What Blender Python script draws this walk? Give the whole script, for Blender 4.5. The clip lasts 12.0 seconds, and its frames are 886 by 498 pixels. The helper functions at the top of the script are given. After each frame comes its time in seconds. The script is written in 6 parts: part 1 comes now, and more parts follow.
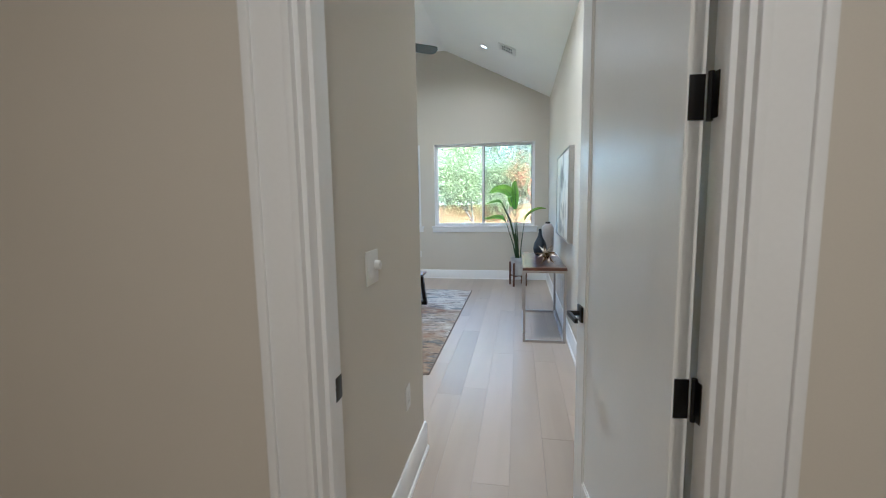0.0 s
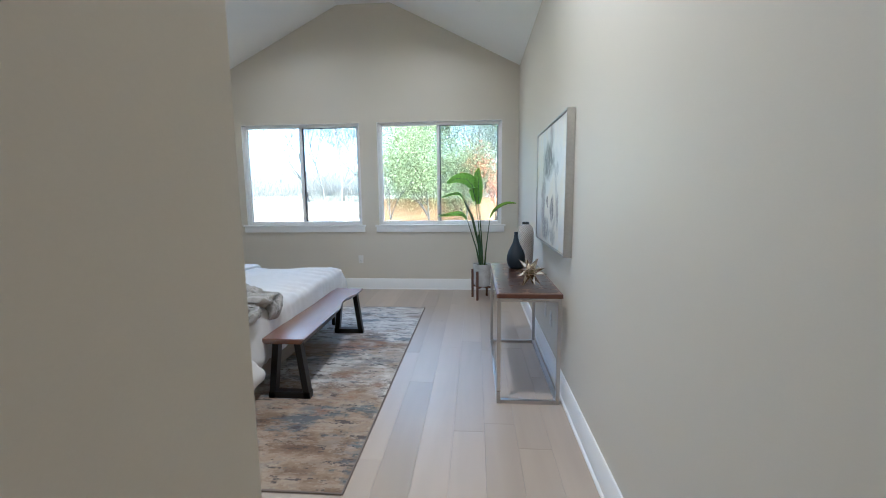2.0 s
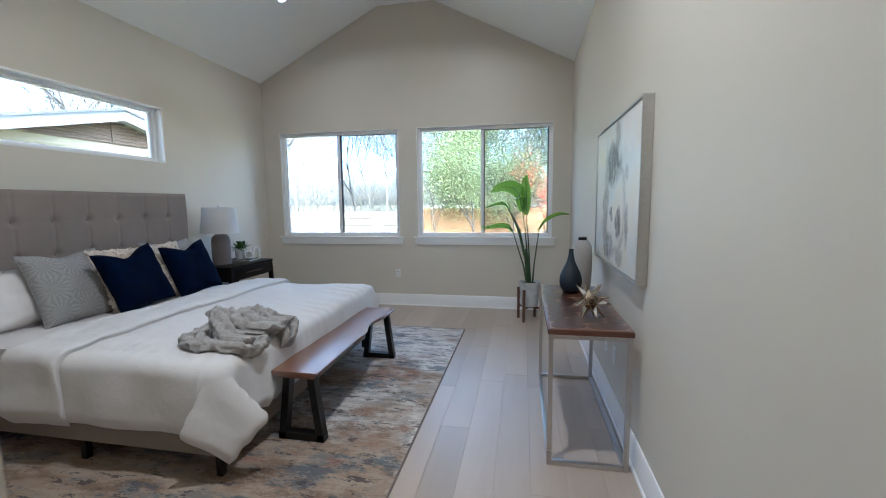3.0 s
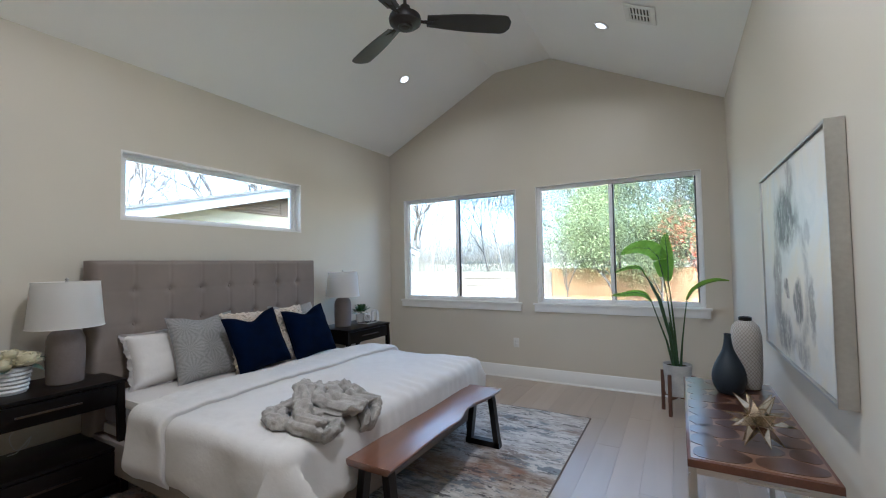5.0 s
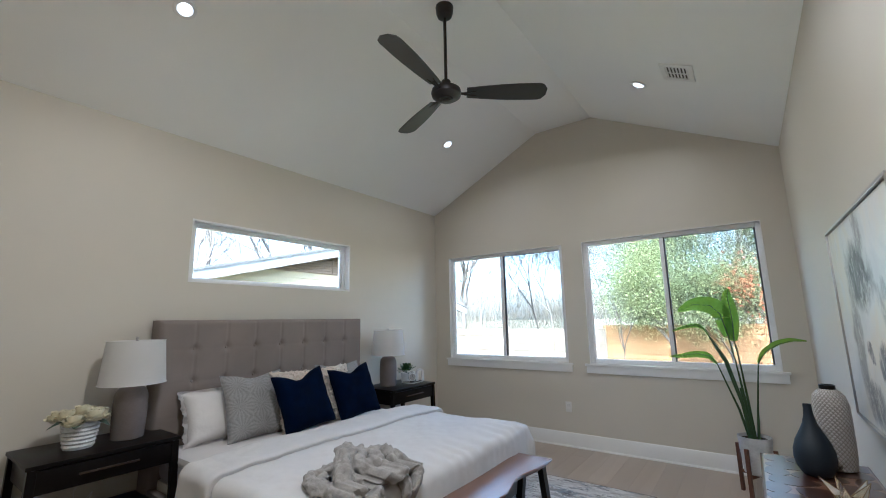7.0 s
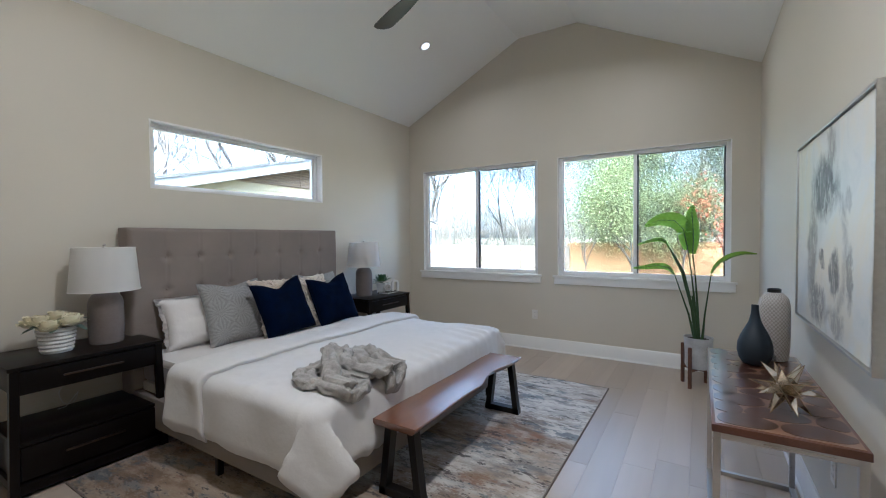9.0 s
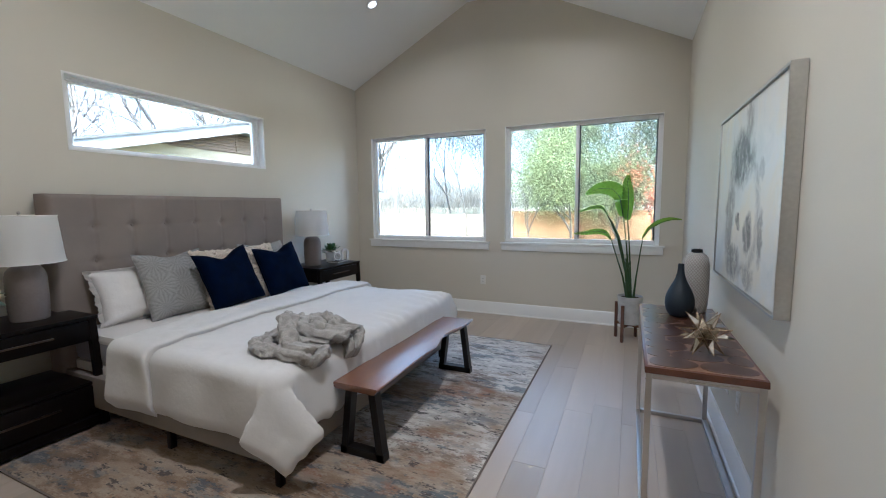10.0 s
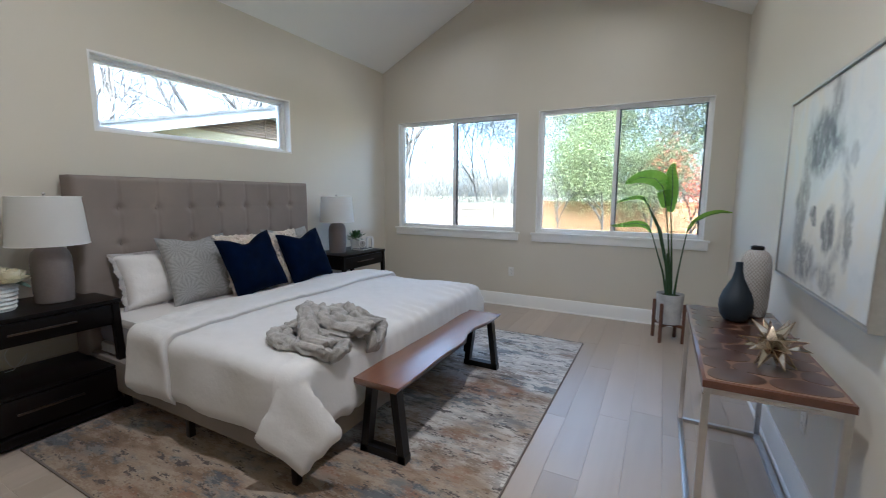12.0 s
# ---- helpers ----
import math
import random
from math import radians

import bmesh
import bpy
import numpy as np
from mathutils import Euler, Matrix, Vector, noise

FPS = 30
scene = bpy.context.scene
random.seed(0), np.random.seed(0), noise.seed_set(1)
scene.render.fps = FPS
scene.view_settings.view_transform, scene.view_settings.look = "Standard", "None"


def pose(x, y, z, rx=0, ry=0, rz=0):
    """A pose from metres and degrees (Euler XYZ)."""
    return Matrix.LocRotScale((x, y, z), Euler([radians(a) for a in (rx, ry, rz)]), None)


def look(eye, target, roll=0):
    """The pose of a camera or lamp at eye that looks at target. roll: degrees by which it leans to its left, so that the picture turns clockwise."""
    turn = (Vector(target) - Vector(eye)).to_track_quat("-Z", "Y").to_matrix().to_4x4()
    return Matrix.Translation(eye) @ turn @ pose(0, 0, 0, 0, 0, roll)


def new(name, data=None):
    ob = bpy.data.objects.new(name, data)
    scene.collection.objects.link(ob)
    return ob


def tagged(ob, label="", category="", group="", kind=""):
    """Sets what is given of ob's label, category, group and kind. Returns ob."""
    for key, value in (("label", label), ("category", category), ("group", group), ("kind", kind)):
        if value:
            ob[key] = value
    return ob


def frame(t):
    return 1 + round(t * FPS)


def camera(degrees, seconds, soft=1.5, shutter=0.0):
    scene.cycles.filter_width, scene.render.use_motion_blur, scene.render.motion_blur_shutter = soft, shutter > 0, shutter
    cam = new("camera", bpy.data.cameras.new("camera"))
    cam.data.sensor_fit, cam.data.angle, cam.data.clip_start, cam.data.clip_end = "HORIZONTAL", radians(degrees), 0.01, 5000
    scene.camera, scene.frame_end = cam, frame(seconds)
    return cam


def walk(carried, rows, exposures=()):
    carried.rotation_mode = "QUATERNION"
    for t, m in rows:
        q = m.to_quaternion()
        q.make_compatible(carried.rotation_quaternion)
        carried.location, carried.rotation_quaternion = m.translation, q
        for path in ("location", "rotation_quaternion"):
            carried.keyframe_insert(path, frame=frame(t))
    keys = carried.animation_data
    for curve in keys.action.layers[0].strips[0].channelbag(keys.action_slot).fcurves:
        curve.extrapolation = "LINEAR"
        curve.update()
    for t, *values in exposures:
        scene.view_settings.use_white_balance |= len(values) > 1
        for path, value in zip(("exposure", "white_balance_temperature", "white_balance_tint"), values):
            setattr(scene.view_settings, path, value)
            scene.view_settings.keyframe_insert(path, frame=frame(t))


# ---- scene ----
cam = camera(93.8, 12.0, soft=1.0, shutter=0.25)
PATH = [
    (0, (0.006, 0.145, 1.4), (-0.351, 2.1, 1.172), -0.9),
    (0.5, (-0.076, 0.491, 1.416), (-0.246, 2.472, 1.197), -0.8),
    (1, (-0.053, 0.864, 1.404), (-0.197, 2.846, 1.179), -0.7),
    (1.5, (-0.06, 1.216, 1.391), (-0.203, 3.195, 1.143), -0.7),
    (2, (-0.086, 1.579, 1.387), (-0.242, 3.556, 1.125), -0.6),
    (2.5, (-0.069, 1.854, 1.39), (-0.327, 3.822, 1.147), -0.6),
    (3, (-0.084, 2.058, 1.392), (-0.46, 4.01, 1.177), -0.6),
    (5, (0.045, 2.465, 1.454), (-0.939, 4.204, 1.528), -1.0),
    (5.5, (0.074, 2.479, 1.463), (-1.006, 4.152, 1.656), -1.2),
    (6, (0.092, 2.48, 1.472), (-1.034, 4.105, 1.774), -1.4),
    (6.5, (0.096, 2.475, 1.478), (-1.053, 4.07, 1.847), -1.3),
    (8.5, (0.03, 2.441, 1.447), (-1.092, 4.096, 1.512), -0.5),
    (9, (0.009, 2.43, 1.424), (-1.043, 4.13, 1.373), -0.5),
    (9.5, (-0.015, 2.397, 1.412), (-0.959, 4.154, 1.27), -0.6),
    (10, (-0.027, 2.356, 1.406), (-0.843, 4.171, 1.206), -0.6),
    (10.5, (-0.033, 2.334, 1.399), (-0.736, 4.193, 1.174), -0.4),
    (11, (-0.039, 2.339, 1.398), (-0.691, 4.215, 1.163), -0.2),
    (11.5, (-0.069, 2.373, 1.395), (-0.791, 4.223, 1.157), 0.1),
    (12, (-0.118, 2.503, 1.398), (-1.041, 4.259, 1.144), 0.3),
]
EXPOSURES = ((0.0, 4.96, 3880, 4), (0.5, 4.94, 3880, 4), (1.0, 5.04, 3960, 5), (1.5, 4.98, 3940, 5), (2.0, 4.80, 3930, 5), (3.0, 4.55, 3970, 6), (5.0, 4.48, 4060, 7), (6.5, 4.45, 4090, 7), (8.5, 4.49, 4070, 7), (12.0, 4.51, 4070, 7))
walk(cam, [(t, look(eye, target, roll)) for t, eye, target, roll in PATH], EXPOSURES)

# ---- world, sun, exposure ----
world = bpy.data.worlds.new("sky_world")
scene.world = world
world.use_nodes = True
_wn = world.node_tree
_sky = _wn.nodes.new("ShaderNodeTexSky")
_sky.sky_type = 'NISHITA'
_sky.sun_disc = False
SUN_EL, SUN_AZ = 42.0, 150.0   # degrees; azimuth clockwise from +y
_sky.sun_elevation, _sky.sun_rotation = radians(SUN_EL), radians(SUN_AZ)
_sky.air_density, _sky.dust_density = 1.0, 5.0
_haze = _wn.nodes.new("ShaderNodeHueSaturation")     # hazy, washed-out sky
_haze.inputs["Saturation"].default_value = 0.82
_wn.links.new(_sky.outputs[0], _haze.inputs["Color"])
_wn.links.new(_haze.outputs[0], _wn.nodes["Background"].inputs[0])
_wn.nodes["Background"].inputs[1].default_value = 0.15

sun_data = bpy.data.lights.new("sun", 'SUN')
sun_data.energy, sun_data.angle, sun_data.color = 2.4, radians(0.6), (1.0, 0.94, 0.86)
sun = new("sun", sun_data)
_az, _el = radians(SUN_AZ), radians(SUN_EL)
_sd = Vector((math.sin(_az) * math.cos(_el), math.cos(_az) * math.cos(_el), math.sin(_el)))
sun.matrix_basis = look(_sd * 60, (0, 0, 0))


# ---- materials ----
def nodes_of(name):
    m = bpy.data.materials.new(name)
    m.use_nodes = True
    t = m.node_tree
    return m, t, t.nodes["Principled BSDF"]


def node(t, kind, **props):
    n = t.nodes.new(kind)
    for k, v in props.items():
        n.inputs[k].default_value = v
    return n


def coords(t, scale=(1, 1, 1), random_shift=False):
    tc = t.nodes.new("ShaderNodeTexCoord")
    mp = t.nodes.new("ShaderNodeMapping")
    mp.inputs["Scale"].default_value = scale
    t.links.new(tc.outputs["Object"], mp.inputs["Vector"])
    if random_shift:
        oi = t.nodes.new("ShaderNodeObjectInfo")
        mul = t.nodes.new("ShaderNodeMath")
        mul.operation = 'MULTIPLY'
        mul.inputs[1].default_value = 40.0
        t.links.new(oi.outputs["Random"], mul.inputs[0])
        cx = t.nodes.new("ShaderNodeCombineXYZ")
        for i in range(3):
            t.links.new(mul.outputs[0], cx.inputs[i])
        t.links.new(cx.outputs[0], mp.inputs["Location"])
    return mp.outputs[0]


def ramp(t, src, stops):
    r = t.nodes.new("ShaderNodeValToRGB")
    e = r.color_ramp.elements
    while len(e) < len(stops):
        e.new(0.5)
    for el, (p, c) in zip(e, stops):
        el.position = p
        el.color = (*c, 1)
    t.links.new(src, r.inputs[0])
    return r.outputs[0]


def mix(t, fac, a, b, mode='MIX'):
    m = t.nodes.new("ShaderNodeMix")
    m.data_type, m.blend_type = 'RGBA', mode
    for val, sock in ((fac, 0), (a, 6), (b, 7)):
        if isinstance(val, (int, float)):
            m.inputs[sock].default_value = val
        elif isinstance(val, tuple):
            m.inputs[sock].default_value = (*val, 1)
        else:
            t.links.new(val, m.inputs[sock])
    return m.outputs[2]


def noise_tex(t, vec, scale, detail=4.0, rough=0.55, distortion=0.0):
    n = node(t, "ShaderNodeTexNoise", Scale=scale, Detail=detail, Roughness=rough, Distortion=distortion)
    t.links.new(vec, n.inputs["Vector"])
    return n.outputs["Fac"]


def bump(t, b, height, strength, distance):
    n = node(t, "ShaderNodeBump", Strength=strength, Distance=distance)
    t.links.new(height, n.inputs["Height"])
    t.links.new(n.outputs[0], b.inputs["Normal"])


def surface(name, color, rough=0.6, metal=0.0, vary=0.08, big=1.5, fine=60.0, relief=0.15, depth=0.002, stretch=(1, 1, 1),
            rough_vary=0.08, sheen=0.0, shift=False, spec=0.5):
    """A surface of one paint or stuff with stains at a large and grain at a small scale."""
    m, t, b = nodes_of(name)
    v = coords(t, stretch, shift)
    n1, n2 = noise_tex(t, v, big, 3.0), noise_tex(t, v, fine, 5.0)
    lo = tuple(max(0.0, c * (1 - vary)) for c in color)
    hi = tuple(min(1.0, c * (1 + vary)) for c in color)
    c1 = ramp(t, n1, ((0.3, lo), (0.7, hi)))
    c2 = ramp(t, n2, ((0.3, (1 - vary,) * 3), (0.7, (1.0,) * 3)))
    t.links.new(mix(t, 1.0, c1, c2, 'MULTIPLY'), b.inputs["Base Color"])
    r = ramp(t, n1, ((0.3, (rough - rough_vary,) * 3), (0.7, (min(1, rough + rough_vary),) * 3)))
    t.links.new(r, b.inputs["Roughness"])
    b.inputs["Metallic"].default_value = metal
    b.inputs["Specular IOR Level"].default_value = spec
    if sheen:
        b.inputs["Sheen Weight"].default_value = sheen
    if relief:
        bump(t, b, n2, relief, depth)
    return m


def wood(name, dark, light, rough=0.4, along=1, grain=14.0, shift=True, coat=0.0, relief=0.12, fine_mix=0.35, spec=0.5, coarse=0.25, coat_rough=0.12, detail=8.0, coat_ior=1.5):
    """Boards with grain that runs along one axis."""
    m, t, b = nodes_of(name)
    st = [1.0, 1.0, 1.0]
    st[along] = 0.09
    v = coords(t, tuple(st), shift)
    g = noise_tex(t, v, grain, detail, 0.6, 0.6)
    f = noise_tex(t, v, grain * 9, 4.0, 0.6)
    v2 = coords(t, (1, 1, 1), shift)
    s = noise_tex(t, v2, 1.7, 2.0)
    col = ramp(t, g, ((0.28, dark), (0.72, light)))
    col = mix(t, fine_mix, col, ramp(t, f, ((0.35, dark), (0.65, light))))
    col = mix(t, coarse, col, ramp(t, s, ((0.3, tuple(c * 0.75 for c in dark)), (0.7, light))))
    if shift:
        oi = t.nodes.new("ShaderNodeObjectInfo")
        col = mix(t, 1.0, col, ramp(t, oi.outputs["Random"], ((0.0, (0.88, 0.87, 0.855)), (1.0, (1.06, 1.05, 1.04)))), 'MULTIPLY')
    t.links.new(col, b.inputs["Base Color"])
    if relief:
        t.links.new(ramp(t, f, ((0.3, (rough - 0.02,) * 3), (0.7, (rough + 0.03,) * 3))), b.inputs["Roughness"])
    else:
        b.inputs["Roughness"].default_value = rough
    b.inputs["Coat Weight"].default_value = coat
    b.inputs["Specular IOR Level"].default_value = spec
    b.inputs["Coat Roughness"].default_value = coat_rough
    b.inputs["Coat IOR"].default_value = coat_ior
    if relief:
        bump(t, b, f, relief, 0.001)
    return m


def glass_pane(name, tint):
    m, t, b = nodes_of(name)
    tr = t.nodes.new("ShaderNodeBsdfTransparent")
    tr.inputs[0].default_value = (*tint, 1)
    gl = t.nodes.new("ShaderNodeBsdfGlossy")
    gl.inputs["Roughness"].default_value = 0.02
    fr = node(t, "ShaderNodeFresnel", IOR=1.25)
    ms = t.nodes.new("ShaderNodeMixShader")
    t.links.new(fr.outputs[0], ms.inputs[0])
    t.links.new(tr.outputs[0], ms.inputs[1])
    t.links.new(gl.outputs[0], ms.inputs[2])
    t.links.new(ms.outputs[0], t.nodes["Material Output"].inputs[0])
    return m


def glow(name, color, strength):
    m, t, b = nodes_of(name)
    b.inputs["Emission Color"].default_value = (*color, 1)
    b.inputs["Emission Strength"].default_value = strength
    b.inputs["Base Color"].default_value = (0.8, 0.8, 0.8, 1)
    return m


WALL = surface("wall_paint", (0.608, 0.565, 0.468), 0.52, vary=0.025, big=0.8, fine=220, relief=0.10, depth=0.0008)
CEIL = surface("ceiling_paint", (0.90, 0.89, 0.86), 0.7, vary=0.02, big=0.8, fine=220, relief=0.10, depth=0.0008)
TRIM = surface("trim_paint", (0.80, 0.79, 0.76), 0.32, vary=0.02, big=2.0, fine=90, relief=0.05, depth=0.0006, rough_vary=0.02)
DOORP = surface("door_paint", (0.83, 0.815, 0.76), 0.30, vary=0.015, big=2.0, fine=90, relief=0.04, depth=0.0006, rough_vary=0.01)
VINYL = surface("window_vinyl", (0.84, 0.84, 0.83), 0.3, vary=0.02, relief=0.03)
SCREEN = surface("screen_frame", (0.05, 0.05, 0.055), 0.5, vary=0.1)
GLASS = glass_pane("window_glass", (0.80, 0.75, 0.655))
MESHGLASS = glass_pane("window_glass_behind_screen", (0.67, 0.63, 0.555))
OAK = wood("oak_plank", (0.375, 0.318, 0.25), (0.45, 0.385, 0.312), 0.31, along=1, grain=4.0, fine_mix=0.0, relief=0.0, coarse=0.10, detail=3.0)
SEAM = surface("floor_underlay", (0.17, 0.13, 0.10), 0.8)
BLACK = surface("black_metal", (0.018, 0.017, 0.016), 0.35, metal=0.6, vary=0.15, relief=0.05)
PLASTIC = surface("white_plastic", (0.72, 0.705, 0.66), 0.35, vary=0.02, relief=0.02)
ESPRESSO = wood("espresso_wood", (0.002, 0.0015, 0.0013), (0.007, 0.005, 0.004), 0.33, along=1, grain=20, relief=0.05, shift=False, spec=0.14)
BRONZE = surface("bronze_pull", (0.14, 0.10, 0.068), 0.35, metal=1.0, vary=0.15)
HEADB = surface("taupe_linen", (0.228, 0.193, 0.162), 0.85, vary=0.09, big=3, fine=700, relief=0.35, depth=0.0012, sheen=0.05, spec=0.2)
COMF = surface("comforter_cotton", (0.59, 0.57, 0.545), 0.85, vary=0.02, big=4, fine=26, relief=0.35, depth=0.006, sheen=0.05, spec=0.2)
LINEN = surface("white_linen", (0.66, 0.63, 0.60), 0.85, vary=0.03, big=4, fine=500, relief=0.15, depth=0.0008, sheen=0.1)
SHEETM = surface("pale_sheet", (0.62, 0.57, 0.52), 0.85, vary=0.04, fine=500, relief=0.15, depth=0.0008)
NAVY = surface("navy_velvet", (0.0009, 0.0040, 0.018), 0.9, vary=0.35, big=9, fine=400, relief=0.2, depth=0.001, sheen=0.0, spec=0.06)
BENCHW = wood("acacia_slab", (0.085, 0.029, 0.010), (0.19, 0.072, 0.025), 0.42, along=1, grain=7, shift=False, coat=1.0, relief=0.03, fine_mix=0.25, spec=0.35, coat_rough=0.24, coat_ior=2.0)
STEEL = surface("brushed_steel", (0.52, 0.50, 0.48), 0.33, metal=1.0, vary=0.06, stretch=(1, 1, 8))
SHADE = surface("lamp_shade_fabric", (0.87, 0.85, 0.81), 0.8, vary=0.03, fine=600, relief=0.2, depth=0.0006)
CERAM = surface("taupe_ceramic", (0.160, 0.133, 0.115), 0.55, vary=0.12, big=5, fine=80, relief=0.2)
CONCRETE = surface("pale_concrete", (0.50, 0.50, 0.49), 0.8, vary=0.14, big=12, fine=70, relief=0.3)
WALNUT = wood("walnut_leg", (0.07, 0.03, 0.018), (0.16, 0.075, 0.045), 0.4, along=2, grain=18, shift=False)
SOIL = surface("soil", (0.03, 0.022, 0.016), 0.95, vary=0.4, fine=90, relief=0.8, depth=0.006)
BULB = glow("lamp_lens", (1.0, 0.80, 0.56), 0.12)


# ---- mesh helpers ----
def box(bm, x0, x1, y0, y1, z0, z1, bev=0.0, seg=2):
    r = bmesh.ops.create_cube(bm, size=1.0)
    vs = r["verts"]
    bmesh.ops.scale(bm, verts=vs, vec=(x1 - x0, y1 - y0, z1 - z0))
    bmesh.ops.translate(bm, verts=vs, vec=((x0 + x1) / 2, (y0 + y1) / 2, (z0 + z1) / 2))
    if bev:
        es = list({e for v in vs for e in v.link_edges})
        bmesh.ops.bevel(bm, geom=es, offset=bev, segments=seg, profile=0.6, affect='EDGES')
    return bm


def boxes(*rows, bev=0.0):
    bm = bmesh.new()
    for r in rows:
        box(bm, *r, bev=bev)
    return bm


def lathe(bm, profile, seg=32, at=(0, 0, 0), close=True):
    rings = []
    for r, z in profile:
        rings.append([bm.verts.new((at[0] + r * math.cos(a), at[1] + r * math.sin(a), at[2] + z))
                      for a in (2 * math.pi * i / seg for i in range(seg))])
    for a, b in zip(rings, rings[1:]):
        for i in range(seg):
            bm.faces.new((a[i], a[(i + 1) % seg], b[(i + 1) % seg], b[i]))
    if close:
        bm.faces.new(list(reversed(rings[0])))
        bm.faces.new(rings[-1])
    return bm


def tube(bm, pts, radii, seg=8):
    """A round bar through the points, with capped ends."""
    pts = [Vector(p) for p in pts]
    if isinstance(radii, (int, float)):
        radii = [radii] * len(pts)
    rings = []
    for i, p in enumerate(pts):
        d = (pts[min(i + 1, len(pts) - 1)] - pts[max(i - 1, 0)]).normalized()
        up = Vector((0, 0, 1)) if abs(d.z) < 0.9 else Vector((1, 0, 0))
        a = d.cross(up).normalized()
        b = a.cross(d)
        rings.append([bm.verts.new(p + radii[i] * (math.cos(k) * a + math.sin(k) * b))
                      for k in (2 * math.pi * j / seg for j in range(seg))])
    for a, b in zip(rings, rings[1:]):
        for i in range(seg):
            bm.faces.new((a[i], a[(i + 1) % seg], b[(i + 1) % seg], b[i]))
    bm.faces.new(list(reversed(rings[0])))
    bm.faces.new(rings[-1])
    return bm


def prism(bm, outline, axis, lo, hi):
    """A closed outline of 2D points pushed along an axis: 'x' takes (y, z), 'y' takes (x, z), 'z' takes (x, y)."""
    def at(p, v):
        return {"x": (v, p[0], p[1]), "y": (p[0], v, p[1]), "z": (p[0], p[1], v)}[axis]
    a = [bm.verts.new(at(p, lo)) for p in outline]
    b = [bm.verts.new(at(p, hi)) for p in outline]
    n = len(outline)
    bm.faces.new(a)
    bm.faces.new(list(reversed(b)))
    for i in range(n):
        bm.faces.new((a[(i + 1) % n], a[i], b[i], b[(i + 1) % n]))
    return bm


def grid(bm, nu, nv, f):
    vs = [[bm.verts.new(f(i / nu, j / nv)) for j in range(nv + 1)] for i in range(nu + 1)]
    for i in range(nu):
        for j in range(nv):
            bm.faces.new((vs[i][j], vs[i + 1][j], vs[i + 1][j + 1], vs[i][j + 1]))
    return vs


def mesh_of(name, bm, material, smooth=35):
    bmesh.ops.recalc_face_normals(bm, faces=bm.faces)
    me = bpy.data.meshes.new(name)
    bm.to_mesh(me)
    bm.free()
    me.materials.append(material)
    if smooth:
        me.shade_smooth()
        me.set_sharp_from_angle(angle=radians(smooth))
    return me


def part(name, bm, material, parent, label="", smooth=35):
    ob = new(name, mesh_of(name, bm, material, smooth))
    if parent is not None:
        ob.parent = parent
    return tagged(ob, label)


def thing(name, at, label, category, rz=0.0, group="", kind=""):
    ob = new(name)
    ob.matrix_basis = pose(*at, 0, 0, rz)
    ob.empty_display_size = 0.1
    return tagged(ob, label, category, group, kind)


def structure(name, bm, material, label, category="", smooth=35):
    return tagged(part(name, bm, material, None, "", smooth), label, category, "", "structure")


# ---- the plan ----
XL, XR, YF, YN = -3.735, 0.513, 7.533, 2.31      # bedroom: bed wall, picture wall, window wall, near wall
XH = -0.516                                     # passage wall with the switch
EAVE, FLAT, RX0, RX1 = 3.108, 3.98, -1.985, -1.245  # vault: eaves, flat strip and its two edges
YD0, YD1 = 0.995, 1.115                         # the wall with the door
DX0, DX1, DZ = -0.448, 0.400, 2.44              # door opening
T = 0.14

structure("floor", boxes((XL, XR, YD1 - 0.1, YF, -0.50, -0.014), (-2.04, 2.04, -2.04, YD1 - 0.1, -0.50, -0.014)), SEAM, "dark subfloor under oak planks", "floor")
W1, W2, WZ0, WZ1 = (-3.480, -1.735), (-1.482, 0.283), 0.945, 2.402   # the two wide windows
structure("wall_north", prism(boxes(
    (XL - T, W1[0], YF, YF + T, -0.5, EAVE), (W1[1], W2[0], YF, YF + T, -0.5, EAVE), (W2[1], XR + T, YF, YF + T, -0.5, EAVE),
    (W1[0], W1[1], YF, YF + T, -0.5, WZ0), (W1[0], W1[1], YF, YF + T, WZ1, EAVE),
    (W2[0], W2[1], YF, YF + T, -0.5, WZ0), (W2[0], W2[1], YF, YF + T, WZ1, EAVE)),
    ((XL - T, EAVE), (XR + T, EAVE), (RX1, FLAT + 0.06), (RX0, FLAT + 0.06)), "y", YF, YF + T), WALL, "warm greige painted gable wall with two windows", "wall", 0)
HY0, HY1, HZ0, HZ1 = 4.033, 5.820, 1.848, 2.402                        # the high window over the bed
structure("wall_west", boxes((XL - T, XL, YN - T, HY0, -0.5, EAVE), (XL - T, XL, HY1, YF, -0.5, EAVE),
                             (XL - T, XL, HY0, HY1, -0.5, HZ0), (XL - T, XL, HY0, HY1, HZ1, EAVE)), WALL, "warm greige painted wall behind the bed", "wall", 0)
structure("wall_east", boxes((XR, XR + T, YD1, YF, -0.5, EAVE)), WALL, "warm greige painted long wall", "wall", 0)
structure("wall_south", prism(boxes((XL - T, XH - 0.12, YN - 0.12, YN, -0.5, EAVE), (XH - 0.12, XR + T, YN - 0.12, YN, 2.80, EAVE)),
                              ((XL - T, EAVE), (XR + T, EAVE), (RX1, FLAT + 0.06), (RX0, FLAT + 0.06)), "y", YN - 0.12, YN), WALL, "greige painted near gable wall", "wall", 0)
structure("wall_passage", boxes((XH - 0.12, XH, YD1, YN + 0.002, -0.5, 2.80)), WALL, "greige painted passage wall with a light switch", "wall", 0)
